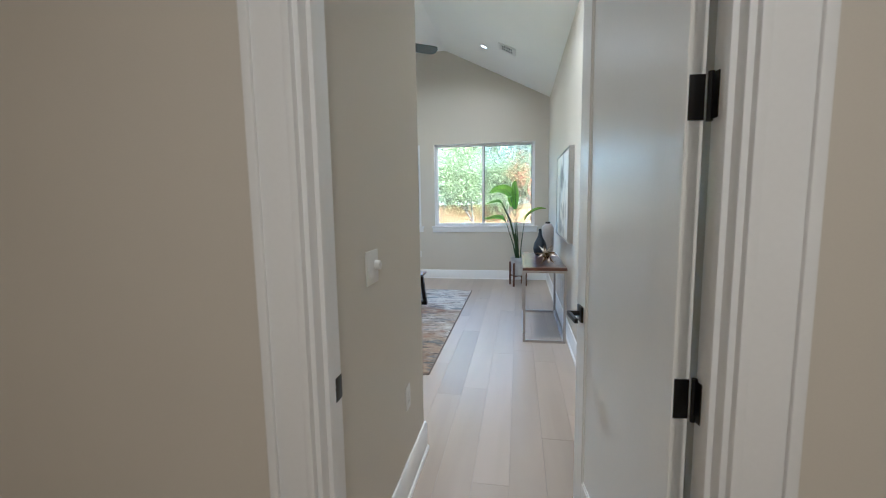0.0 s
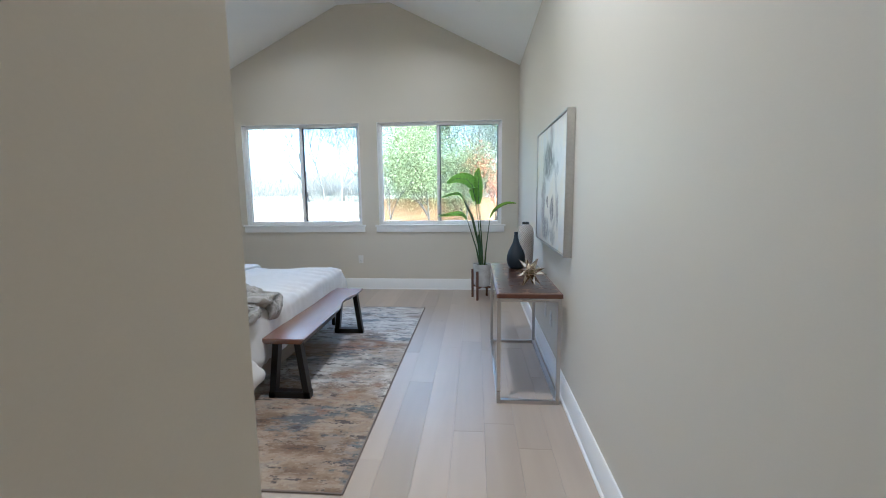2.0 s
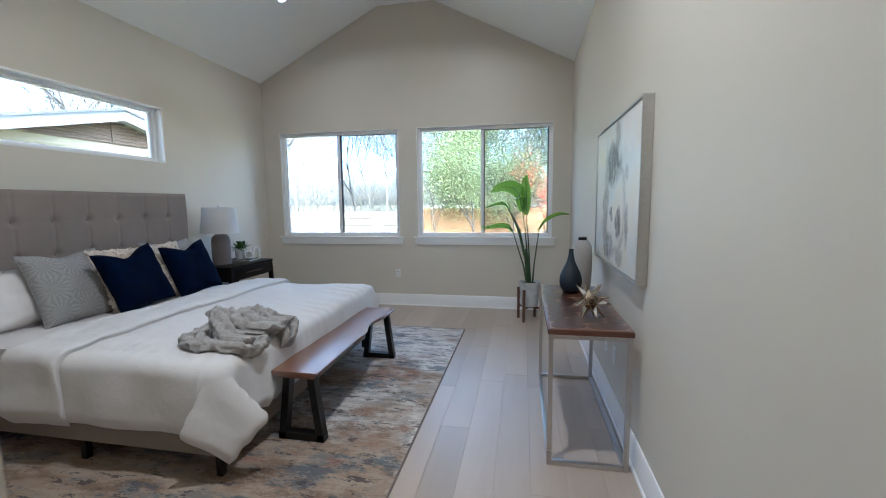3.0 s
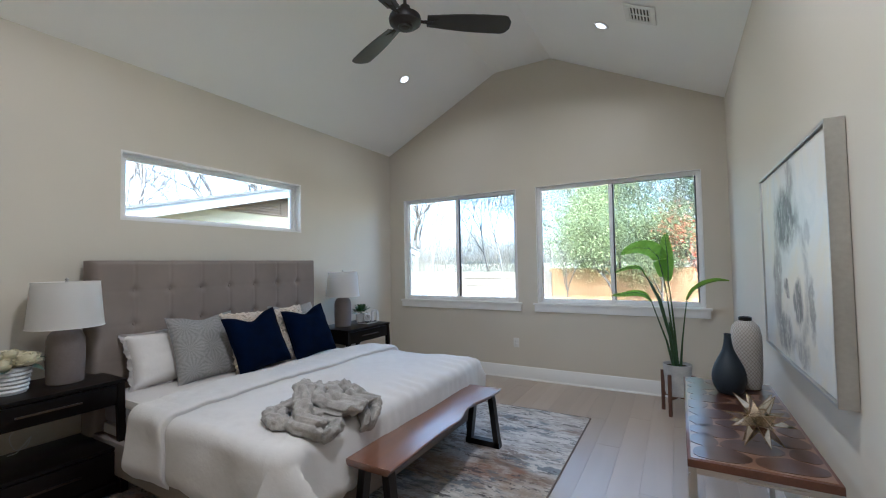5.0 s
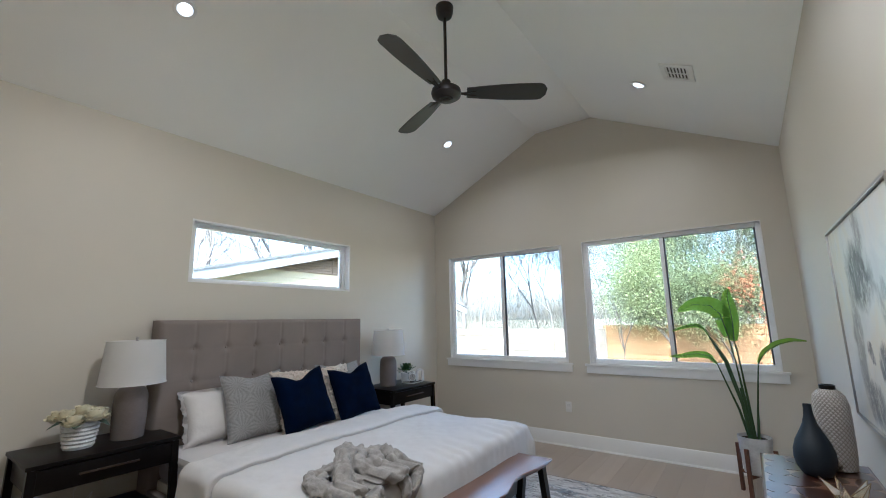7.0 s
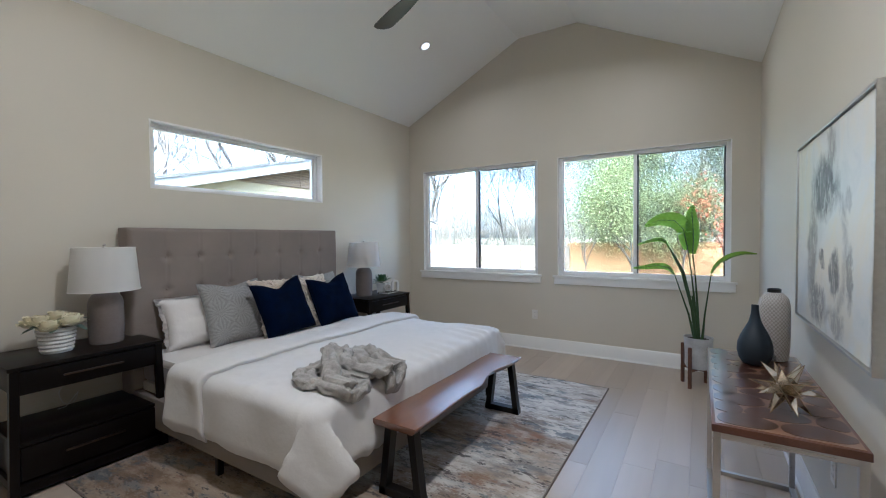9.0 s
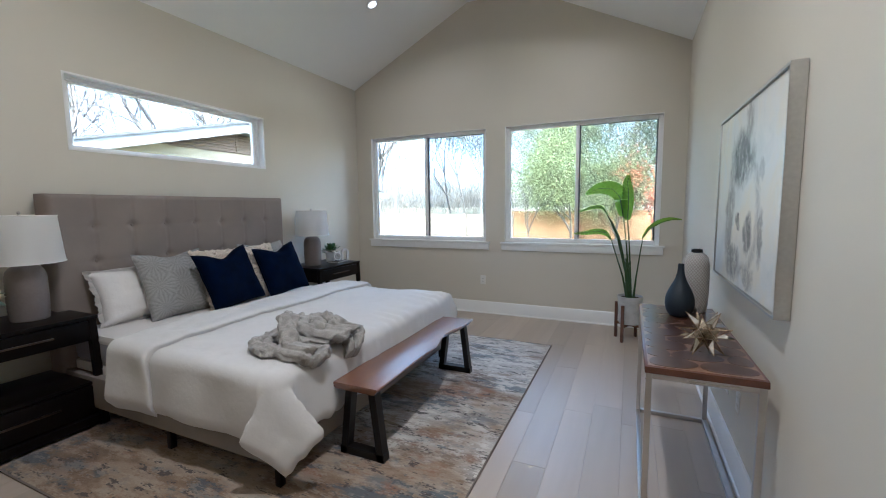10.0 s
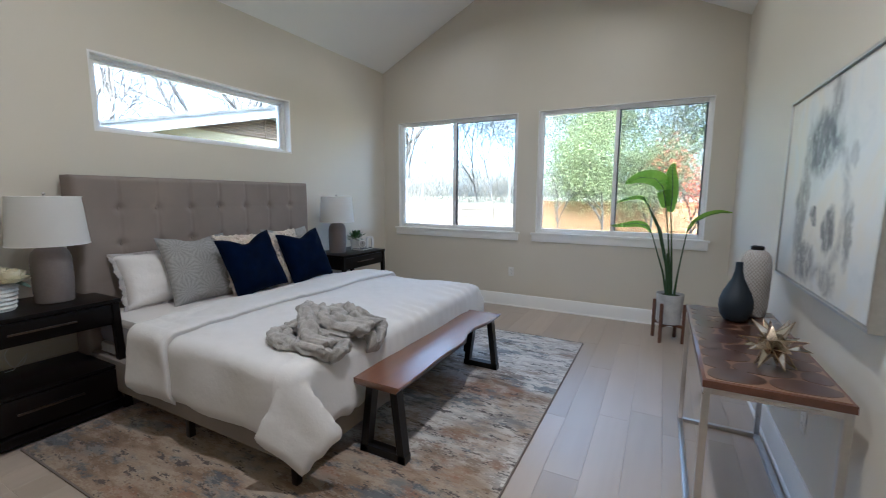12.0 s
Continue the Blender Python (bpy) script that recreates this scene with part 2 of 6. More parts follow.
structure("wall_door", boxes((-1.9, DX0 - 0.02, YD0, YD1, -0.5, 2.92), (DX1 + 0.02, 1.9, YD0, YD1, -0.5, 2.92), (DX0 - 0.02, DX1 + 0.02, YD0, YD1, DZ + 0.02, 2.92)), WALL, "greige painted wall around the bedroom doorway", "wall", 0)
structure("wall_hall", boxes((-2.04, -1.9, -2.04, YD1, -0.5, 2.92), (1.9, 2.04, -2.04, YD1, -0.5, 2.92), (-1.9, 1.9, -2.04, -1.9, -0.5, 2.92)), WALL, "plain greige hallway walls", "wall", 0)
ceil_bm = bmesh.new()
prism(ceil_bm, ((XL - T, EAVE), (XL, EAVE), (RX0, FLAT), (RX1, FLAT), (XR, EAVE), (XR + T, EAVE), (XR + T, EAVE + 0.2), (RX1 + 0.05, FLAT + 0.2), (RX0 - 0.05, FLAT + 0.2), (XL - T, EAVE + 0.2)), "y", YN - 0.12, YF + 0.002)
structure("ceiling", ceil_bm, CEIL, "white vaulted ceiling with a flat ridge strip", "ceiling", 0)
structure("ceiling_hall", boxes((-2.04, 2.04, -2.04, YD1 + 0.0, 2.80, 2.92), (XH - 0.12, XR + T, YD1, YN - 0.12, 2.80, 2.92)), CEIL, "white flat hallway ceiling", "ceiling", 0)


BH = 0.158
def base_profile(face, sign):
    """Baseboard section on a wall whose face is at that coordinate; sign: the way into the room."""
    return [(face, 0.0), (face + sign * 0.016, 0.0), (face + sign * 0.016, BH - 0.014), (face + sign * 0.008, BH), (face, BH)]


bb = bmesh.new()
prism(bb, base_profile(YF, -1), "x", XL, XR)
prism(bb, base_profile(XL, 1), "y", YN, YF - 0.016)
prism(bb, base_profile(XR, -1), "y", YD1 + 0.02, YF - 0.016)
prism(bb, base_profile(XH, 1), "y", YD1 + 0.02, YN + 0.016)
prism(bb, base_profile(YN, 1), "x", XL + 0.016, XH)
prism(bb, base_profile(YD0, -1), "x", -1.9, DX0 - 0.13)
prism(bb, base_profile(YD0, -1), "x", DX1 + 0.13, 1.9)
structure("baseboard", bb, TRIM, "white painted tall baseboard", "baseboard", 30)
shoe = bmesh.new()
for face, sign, ax, lo, hi in ((YF - 0.016, -1, "x", XL, XR), (XR - 0.016, -1, "y", YD1 + 0.02, YF - 0.016), (XH + 0.016, 1, "y", YD1 + 0.02, YN + 0.016), (XL + 0.016, 1, "y", YN, YF)):
    prism(shoe, [(face, 0.0), (face + sign * 0.011, 0.0), (face + sign * 0.008, 0.012), (face, 0.017)], ax, lo, hi)
structure("trim", shoe, TRIM, "white shoe moulding along the baseboards", "trim", 30)


# ---- door frame and door ----
def casing(name, x0, x1, z1, y, sign, outer):
    """A flat casing with a raised outer back band and a small inner bead."""
    bm = bmesh.new()
    lo, hi = min(x0, x1), max(x0, x1)
    box(bm, lo, hi, min(y, y + sign * 0.016), max(y, y + sign * 0.016), 0, z1, 0.002)
    bo = (lo, lo + 0.022) if outer < 0 else (hi - 0.022, hi)
    box(bm, bo[0], bo[1], min(y + sign * 0.014, y + sign * 0.026), max(y + sign * 0.014, y + sign * 0.026), 0, z1, 0.003)
    bi = (hi - 0.018, hi) if outer < 0 else (lo, lo + 0.018)
    box(bm, bi[0], bi[1], min(y + sign * 0.014, y + sign * 0.022), max(y + sign * 0.014, y + sign * 0.022), 0, z1, 0.003)
    return bm


frame_1 = thing("door_frame", (0, 0, 0), "white painted door frame with moulded casings", "door frame", kind="structure")
part("casing", casing("casing", DX0 - 0.125, DX0 - 0.012, DZ + 0.012, YD0, -1, -1), TRIM, frame_1)
part("casing", casing("casing", DX1 + 0.012, DX1 + 0.125, DZ + 0.012, YD0, -1, 1), TRIM, frame_1)
part("casing", boxes((DX0 - 0.125, DX1 + 0.125, YD0 - 0.016, YD0, DZ + 0.012, DZ + 0.125), (DX0 - 0.125, DX1 + 0.125, YD0 - 0.026, YD0 - 0.014, DZ + 0.105, DZ + 0.127), bev=0.002), TRIM, frame_1)
part("jamb", boxes((DX0 - 0.02, DX0, YD0 - 0.004, YD1 + 0.004, 0, DZ), (DX0, DX0 + 0.012, YD0 + 0.03, YD0 + 0.066, 0, DZ), bev=0.0015), TRIM, frame_1)
part("jamb", boxes((DX1, DX1 + 0.02, YD0 - 0.004, YD1 + 0.004, 0, DZ), (DX1 - 0.012, DX1, YD0 + 0.03, YD0 + 0.066, 0, DZ), bev=0.0015), TRIM, frame_1)
part("jamb", boxes((DX0 - 0.02, DX1 + 0.02, YD0 - 0.004, YD1 + 0.004, DZ, DZ + 0.02), (DX0, DX1, YD0 + 0.03, YD0 + 0.066, DZ - 0.012, DZ), bev=0.0015), TRIM, frame_1)
part("strike_plate", boxes((DX0 - 0.0005, DX0 + 0.002, YD1 - 0.032, YD1 + 0.004, 0.895, 0.957), bev=0.0008), BLACK, frame_1, "black strike plate")

LEAF, LT = 0.805, 0.038
door_1 = thing("door_1", (0.386, 1.118, 0.008), "white shaker door standing wide open on black hinges", "door", rz=97.0, kind="structure")
# leaf lies along local x from the hinge; the face seen from the passage looks along local +y
db = bmesh.new()
box(db, 0.0, LEAF, 0.008, LT - 0.008, 0, DZ - 0.012)
for x0, x1, z0, z1 in ((0, 0.115, 0, DZ - 0.012), (LEAF - 0.115, LEAF, 0, DZ - 0.012), (0.115, LEAF - 0.115, 0, 0.235), (0.115, LEAF - 0.115, DZ - 0.127, DZ - 0.012)):
    box(db, x0, x1, 0.0, LT, z0, z1, 0.002, 1)
for x0, x1, z0, z1 in ((0.115, 0.123, 0.235, DZ - 0.127), (LEAF - 0.123, LEAF - 0.115, 0.235, DZ - 0.127), (0.123, LEAF - 0.123, 0.235, 0.243), (0.123, LEAF - 0.123, DZ - 0.135, DZ - 0.127)):
    box(db, x0, x1, 0.004, LT - 0.004, z0, z1)
part("panel", db, DOORP, door_1)
for zt in (2.30, 1.652, 0.996, 0.30):
    hb = bmesh.new()
    z0 = zt - 0.10
    box(hb, -0.003, 0.0005, 0.002, LT - 0.004, z0, z0 + 0.092, 0.001)
    tube(hb, [(-0.008, -0.006, z0 - 0.004), (-0.008, -0.006, z0 + 0.096)], 0.0065, 10)
    box(hb, -0.034, -0.006, -0.010, -0.006, z0, z0 + 0.092, 0.001)
    part("hinge", hb, BLACK, door_1, "black butt hinge")
lv = bmesh.new()
hx, hz = LEAF - 0.062, 0.935
box(lv, hx - 0.032, hx + 0.032, LT, LT + 0.009, hz - 0.032, hz + 0.032, 0.002)
tube(lv, [(hx, LT + 0.005, hz), (hx, LT + 0.052, hz)], 0.011, 14)
box(lv, hx - 0.115, hx + 0.012, LT + 0.042, LT + 0.056, hz - 0.009, hz + 0.009, 0.003)
part("handle", lv, BLACK, door_1, "black square-rose lever handle")
lv = bmesh.new()
box(lv, hx - 0.032, hx + 0.032, -0.009, 0, hz - 0.032, hz + 0.032, 0.002)
tube(lv, [(hx, -0.005, hz), (hx, -0.052, hz)], 0.011, 14)
box(lv, hx - 0.115, hx + 0.012, -0.056, -0.042, hz - 0.009, hz + 0.009, 0.003)
part("handle", lv, BLACK, door_1, "black square-rose lever handle")


# ---- windows ----
def wide_window(name, x0, x1):
    w = thing(name, ((x0 + x1) / 2, YF, WZ0), "white vinyl sliding window with a painted sill", "window", kind="structure")
    h, hw = WZ1 - WZ0, (x1 - x0) / 2
    y0, y1 = 0.045, 0.115
    fb = bmesh.new()
    s = 0.048
    z0 = 0.012
    box(fb, -hw, -hw + s, y0, y1, z0, h, 0.004)
    box(fb, hw - s, hw, y0, y1, z0, h, 0.004)
    box(fb, -hw + s, hw - s, y0, y1, z0, z0 + s, 0.004)
    box(fb, -hw + s, hw - s, y0, y1, h - s, h, 0.004)
    part("window_frame", fb, VINYL, w)
    part("lining", boxes((-hw, hw, -0.003, y0, h - 0.006, h + 0.001), (-hw - 0.001, -hw + 0.006, -0.003, y0, 0.012, h - 0.006), (hw - 0.006, hw + 0.001, -0.003, y0, 0.012, h - 0.006)), TRIM, w, "white jamb lining")
    m = -0.01
    a = bmesh.new()     # fixed light's thin sash
    box(a, -hw + s, -hw + s + 0.012, y0 + 0.02, y0 + 0.045, z0 + s, h - s)
    box(a, m - 0.022, m + 0.014, y0 + 0.002, y0 + 0.045, z0 + s, h - s, 0.003)
    part("sash", a, VINYL, w)
    b = bmesh.new()     # sliding light with its dark screen frame
    box(b, m + 0.014, m + 0.030, y0 + 0.03, y0 + 0.06, z0 + s, h - s, 0.002)
    box(b, hw - s - 0.014, hw - s, y0 + 0.03, y0 + 0.06, z0 + s, h - s, 0.002)
    box(b, m + 0.040, hw - s - 0.020, y0 + 0.03, y0 + 0.06, h - s - 0.006, h - s)
    part("screen_frame", b, SCREEN, w, "dark screen frame")
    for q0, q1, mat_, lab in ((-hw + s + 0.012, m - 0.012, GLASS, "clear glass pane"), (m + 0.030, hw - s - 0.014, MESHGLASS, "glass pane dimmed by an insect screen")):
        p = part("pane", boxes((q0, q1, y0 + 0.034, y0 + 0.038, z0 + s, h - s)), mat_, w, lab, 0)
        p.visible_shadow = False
    sb = bmesh.new()
    box(sb, -hw - 0.055, hw + 0.055, -0.032, 0.0, -0.014, 0.010, 0.004)
    box(sb, -hw, hw, -0.002, y0 + 0.02, -0.014, 0.012)
    part("window_sill", sb, TRIM, w)
    part("apron", boxes((-hw - 0.04, hw + 0.04, -0.018, 0, -0.096, -0.014), bev=0.002), TRIM, w)
    lk = boxes((m - 0.010, m + 0.010, y0 - 0.006, y0 + 0.010, h * 0.52, h * 0.52 + 0.07), bev=0.003)
    part("latch", lk, VINYL, w)
    return w


wide_window("window_1", *W1)
wide_window("window_2", *W2)
w3 = thing("window_3", (XL, (HY0 + HY1) / 2, HZ0), "long narrow white fixed window high over the bed", "window", kind="structure")
hh, hl, s = HZ1 - HZ0, (HY1 - HY0) / 2, 0.040
fb = bmesh.new()
for y0, y1, z0, z1 in ((-hl, -hl + s, 0, hh), (hl - s, hl, 0, hh), (-hl + s, hl - s, 0, s), (-hl + s, hl - s, hh - s, hh)):
    box(fb, -0.135, -0.070, y0, y1, z0, z1, 0.004)
part("window_frame", fb, VINYL, w3)
st, sb_ = s + 0.034, s + 0.008
fb = bmesh.new()
for y0, y1, z0, z1 in ((-hl + s, -hl + st, s, hh - s), (hl - st, hl - s, s, hh - s), (-hl + st, hl - st, s, sb_), (-hl + st, hl - st, hh - s - 0.016, hh - s)):
    box(fb, -0.126, -0.088, y0, y1, z0, z1, 0.003)
part("glazing_bead", fb, VINYL, w3)
part("lining", boxes((-0.070, 0.004, -hl, -hl + 0.014, 0, hh), (-0.070, 0.004, hl - 0.014, hl, 0, hh), (-0.070, 0.004, -hl + 0.014, hl - 0.014, 0, 0.014), (-0.070, 0.004, -hl + 0.014, hl - 0.014, hh - 0.014, hh)), TRIM, w3)
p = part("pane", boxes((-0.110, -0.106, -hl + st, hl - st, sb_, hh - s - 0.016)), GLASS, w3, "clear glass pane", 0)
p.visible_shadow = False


# ---- ceiling fittings ----
def slope_z(x):
    if x < RX0:
        return EAVE + (x - XL) * (FLAT - EAVE) / (RX0 - XL)
    if x > RX1:
        return EAVE + (XR - x) * (FLAT - EAVE) / (XR - RX1)
    return FLAT


def tilt_of(x):
    a = math.degrees(math.atan2(FLAT - EAVE, RX0 - XL))
    return -a if x < RX0 else (a if x > RX1 else 0.0)


def can_light(x, y, z=None, watts=34, color=(1.0, 0.72, 0.45), spread=160):
    c = new("recessed_light")
    zz = slope_z(x) if z is None else z
    c.matrix_basis = pose(x, y, zz, 0, 0 if z is not None else tilt_of(x), 0)
    tagged(c, "round white recessed ceiling light, switched on", "ceiling light", "recessed ceiling lights")
    r = bmesh.new()
    lathe(r, ((0.046, -0.001), (0.050, -0.006), (0.070, -0.005), (0.074, 0.0)), 36, close=False)
    part("trim_ring", r, TRIM, c)
    part("lens", lathe(bmesh.new(), ((0.047, -0.0045), (0.047, -0.0015)), 36), BULB, c, "glowing warm lens")
    ld = bpy.data.lights.new("can_lamp", 'AREA')
    ld.shape, ld.size, ld.energy, ld.color = 'DISK', 0.16, watts, color
    ld.spread = radians(spread)
    lo = new("lamp", ld)
    lo.parent = c
    lo.matrix_basis = pose(0, 0, -0.030, 0, 0 if z is not None else -0.6 * tilt_of(x), 0)     # turned part of the way back towards straight down
    return c


can_light(-2.68, 6.43, watts=0.35)
can_light(-2.76, 3.47, watts=0.35)
can_light(-0.495, 6.42, watts=0.5)
can_light(-0.495, 3.46, watts=2.5)
# unseen hall lamp, added to put warm light on casings, door and passage
can_light(0.2, -0.6, 2.80, watts=1.15, color=(1.0, 0.66, 0.36), spread=176)

vent = new("ceiling_vent")
vent.matrix_basis = pose(-0.153, 6.10, slope_z(-0.153), 0, tilt_of(0.0), 0)
tagged(vent, "white louvred air vent in the sloping ceiling", "ceiling vent")
vb = bmesh.new()
for x0, x1, y0, y1 in ((-0.125, 0.125, -0.135, -0.095), (-0.125, 0.125, 0.095, 0.135), (-0.125, -0.085, -0.095, 0.095), (0.085, 0.125, -0.095, 0.095)):
    box(vb, x0, x1, y0, y1, -0.012, 0.0, 0.003)
part("frame", vb, TRIM, vent)
part("backing", boxes((-0.085, 0.085, -0.095, 0.095, -0.003, -0.001)), SCREEN, vent)
for i in range(7):
    x = -0.078 + i * 0.026
    part("slat", boxes((x - 0.0055, x + 0.0055, -0.095, 0.095, -0.010, -0.005)), TRIM, vent)
part("cross_bar", boxes((-0.085, 0.085, -0.006, 0.006, -0.013, -0.009)), TRIM, vent)


# ---- fan ----
fan = thing("ceiling_fan", (-1.615, 4.90, 3.225), "dark bronze three-blade ceiling fan on a downrod", "ceiling fan")
FAN = surface("fan_bronze", (0.022, 0.019, 0.017), 0.38, metal=0.3, vary=0.15, relief=0.05)
BLADE = wood("fan_blade_wood", (0.018, 0.016, 0.014), (0.040, 0.035, 0.031), 0.35, along=0, grain=16, shift=False)
part("canopy", lathe(bmesh.new(), ((0.030, 0.655), (0.058, 0.67), (0.068, 0.70), (0.072, 0.754)), 32), FAN, fan)
part("downrod", tube(bmesh.new(), [(0, 0, 0.09), (0, 0, 0.67)], 0.0125, 14), FAN, fan)
part("motor", lathe(bmesh.new(), ((0.03, -0.062), (0.05, -0.060), (0.052, -0.048), (0.085, -0.045), (0.112, -0.025), (0.118, 0.0), (0.112, 0.022), (0.06, 0.04), (0.04, 0.06), (0.036, 0.10), (0.02, 0.108)), 40), FAN, fan)
part("cap", lathe(bmesh.new(), ((0.012, -0.070), (0.030, -0.066), (0.034, -0.060)), 24), FAN, fan)
for k in range(3):
    a = radians(36 + 120 * k)
    bl = bmesh.new()
    def blade_pt(u, v, top):
        r = 0.16 + 0.62 * u
        w = 0.050 + 0.034 * math.sin(min(1, u * 1.25) * math.pi * 0.55)
        if u > 0.9:
            w *= math.sqrt(max(0.02, 1 - ((u - 0.9) / 0.1) ** 2 * 0.85))
        c = (v - 0.5) * 2 * w
        return (r, c, 0.0 - c * 0.20 + (0.004 if top else -0.004))
    g1 = grid(bl, 20, 6, lambda u, v: blade_pt(u, v, True))
    g2 = grid(bl, 20, 6, lambda u, v: blade_pt(u, v, False))
    rim = lambda g: [g[i][0] for i in range(21)] + [g[20][j] for j in range(1, 7)] + [g[i][6] for i in range(19, -1, -1)] + [g[0][j] for j in range(5, 0, -1)]
    r1, r2 = rim(g1), rim(g2)
    for i in range(len(r1)):
        j = (i + 1) % len(r1)
        bl.faces.new((r1[i], r1[j], r2[j], r2[i]))
    bmesh.ops.rotate(bl, verts=bl.verts, cent=(0, 0, 0), matrix=Matrix.Rotation(a, 3, 'Z'))
    part("blade", bl, BLADE, fan)
    ib = bmesh.new()
    box(ib, 0.10, 0.20, -0.016, 0.016, -0.010, -0.004, 0.002)
    tube(ib, [(0.10, 0, -0.006), (0.17, 0.012, -0.012), (0.24, 0.026, -0.010)], [0.008, 0.007, 0.003], 8)
    tube(ib, [(0.10, 0, -0.006), (0.17, -0.012, -0.008), (0.24, -0.026, -0.002)], [0.008, 0.007, 0.003], 8)
    bmesh.ops.rotate(ib, verts=ib.verts, cent=(0, 0, 0), matrix=Matrix.Rotation(a, 3, 'Z'))
    part("blade_iron", ib, FAN, fan)

# ---- rug ----
def rug_material():
    """Worn abstract pile: tan and rust towards one end, ivory and blue-grey towards the other, broken into short woven dashes."""
    m, t, b = nodes_of("rug_pile")
    v1 = coords(t, (1, 1, 1))
    sn = t.nodes.new("ShaderNodeVectorMath")
    sn.operation = 'SNAP'
    sn.inputs[1].default_value = (0.014, 0.006, 1.0)
    t.links.new(v1, sn.inputs[0])

    def woven(scale, stretch, at, detail=8.0, rough=0.72):
        mp = t.nodes.new("ShaderNodeMapping")
        mp.inputs["Scale"].default_value = stretch
        mp.inputs["Location"].default_value = at
        t.links.new(sn.outputs[0], mp.inputs["Vector"])
        return noise_tex(t, mp.outputs[0], scale, detail, rough)
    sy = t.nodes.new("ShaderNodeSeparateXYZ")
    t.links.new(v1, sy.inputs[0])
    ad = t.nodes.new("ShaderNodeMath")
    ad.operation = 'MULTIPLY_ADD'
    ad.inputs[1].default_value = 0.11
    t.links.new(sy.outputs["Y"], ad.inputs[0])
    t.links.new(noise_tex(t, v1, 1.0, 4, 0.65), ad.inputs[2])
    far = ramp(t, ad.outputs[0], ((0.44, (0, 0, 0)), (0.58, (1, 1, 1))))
    st = (0.7, 1.5, 1.0)
    tone, fine = woven(2.0, st, (0, 0, 0)), woven(7.0, (0.6, 1.7, 1.0), (3, 1, 0), 9.0, 0.8)
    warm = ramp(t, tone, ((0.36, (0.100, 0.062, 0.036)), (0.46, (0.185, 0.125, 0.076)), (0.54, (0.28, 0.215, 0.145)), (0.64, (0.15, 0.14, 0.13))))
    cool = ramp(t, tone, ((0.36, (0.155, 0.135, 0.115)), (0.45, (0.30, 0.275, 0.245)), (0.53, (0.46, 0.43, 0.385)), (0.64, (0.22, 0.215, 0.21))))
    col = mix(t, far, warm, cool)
    rust = woven(1.9, st, (7, 2, 0))
    col = mix(t, ramp(t, rust, ((0.55, (0, 0, 0)), (0.62, (0.75, 0.75, 0.75)))), col, mix(t, far, (0.20, 0.088, 0.042), (0.21, 0.16, 0.12)))
    blue = woven(2.3, st, (1, 9, 0))
    col = mix(t, ramp(t, blue, ((0.53, (0, 0, 0)), (0.58, (0.85, 0.85, 0.85)))), col, mix(t, far, (0.065, 0.080, 0.096), (0.16, 0.185, 0.205)))
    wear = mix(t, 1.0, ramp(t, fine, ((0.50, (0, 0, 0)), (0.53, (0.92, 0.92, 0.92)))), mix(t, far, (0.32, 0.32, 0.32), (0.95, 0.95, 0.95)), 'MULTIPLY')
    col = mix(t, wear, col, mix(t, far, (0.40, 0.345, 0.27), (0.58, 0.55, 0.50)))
    spots = woven(9.0, (0.6, 1.7, 1.0), (5, 4, 0), 8.0, 0.75)
    col = mix(t, ramp(t, spots, ((0.405, (0.9, 0.9, 0.9)), (0.435, (0, 0, 0)))), col, mix(t, rust, (0.030, 0.036, 0.046), (0.075, 0.050, 0.036)))
    t.links.new(col, b.inputs["Base Color"])
    b.inputs["Roughness"].default_value = 0.95
    b.inputs["Sheen Weight"].default_value = 0.1
    f = noise_tex(t, v1, 420, 2, 0.6)
    bump(t, b, mix(t, 0.5, f, fine), 0.5, 0.004)
    return m


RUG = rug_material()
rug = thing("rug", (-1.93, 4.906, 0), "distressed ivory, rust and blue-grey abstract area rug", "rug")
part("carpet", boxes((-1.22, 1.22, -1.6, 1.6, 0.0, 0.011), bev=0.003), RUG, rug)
part("binding", boxes((-1.228, -1.22, -1.605, 1.605, 0, 0.010), (1.22, 1.228, -1.605, 1.605, 0, 0.010), (-1.22, 1.22, -1.608, -1.6, 0, 0.010), (-1.22, 1.22, 1.6, 1.608, 0, 0.010)), surface("rug_binding", (0.16, 0.13, 0.11), 0.9), rug)

# ---- bed ----
BY0, BY1, BXF, BTOP = 3.83, 5.765, -1.615, 0.600
BCX, BCY = -2.5, 4.797
bed = thing("bed", (BCX, BCY, 0), "king bed with a taupe button-tufted upholstered headboard", "bed")
COLS = [4.797 + 0.253 * (i - 3) for i in range(7)]
ROWS_Z = (1.298, 1.048, 0.798)
HBX, HY, HW, HZB, HH = -3.50, 3.780, 2.032, 0.10, 1.424


def hb_front(u, v):
    """Padded front of the headboard, drawn in at the buttons and along the upright seams."""
    y, z = HY + HW * u, HZB + HH * v
    cx = min(abs(y - c) for c in COLS)
    rz_ = min(abs(z - r) for r in ROWS_Z)
    d = 0.006 * math.exp(-(cx / 0.008) ** 2)
    if z < ROWS_Z[0] + 0.03:
        d += 0.0012 * math.exp(-(rz_ / 0.012) ** 2)
    d += 0.022 * math.exp(-(cx * cx + rz_ * rz_) / 0.030 ** 2)
    d += 0.004 * noise.noise((y * 5, z * 5, 2.0))
    edge = min(u * HW, (1 - u) * HW, (1 - v) * HH)
    roll = 0.03 * max(0.0, 1 - edge / 0.03) ** 2
    return (HBX - d - roll - BCX, y - BCY, z)


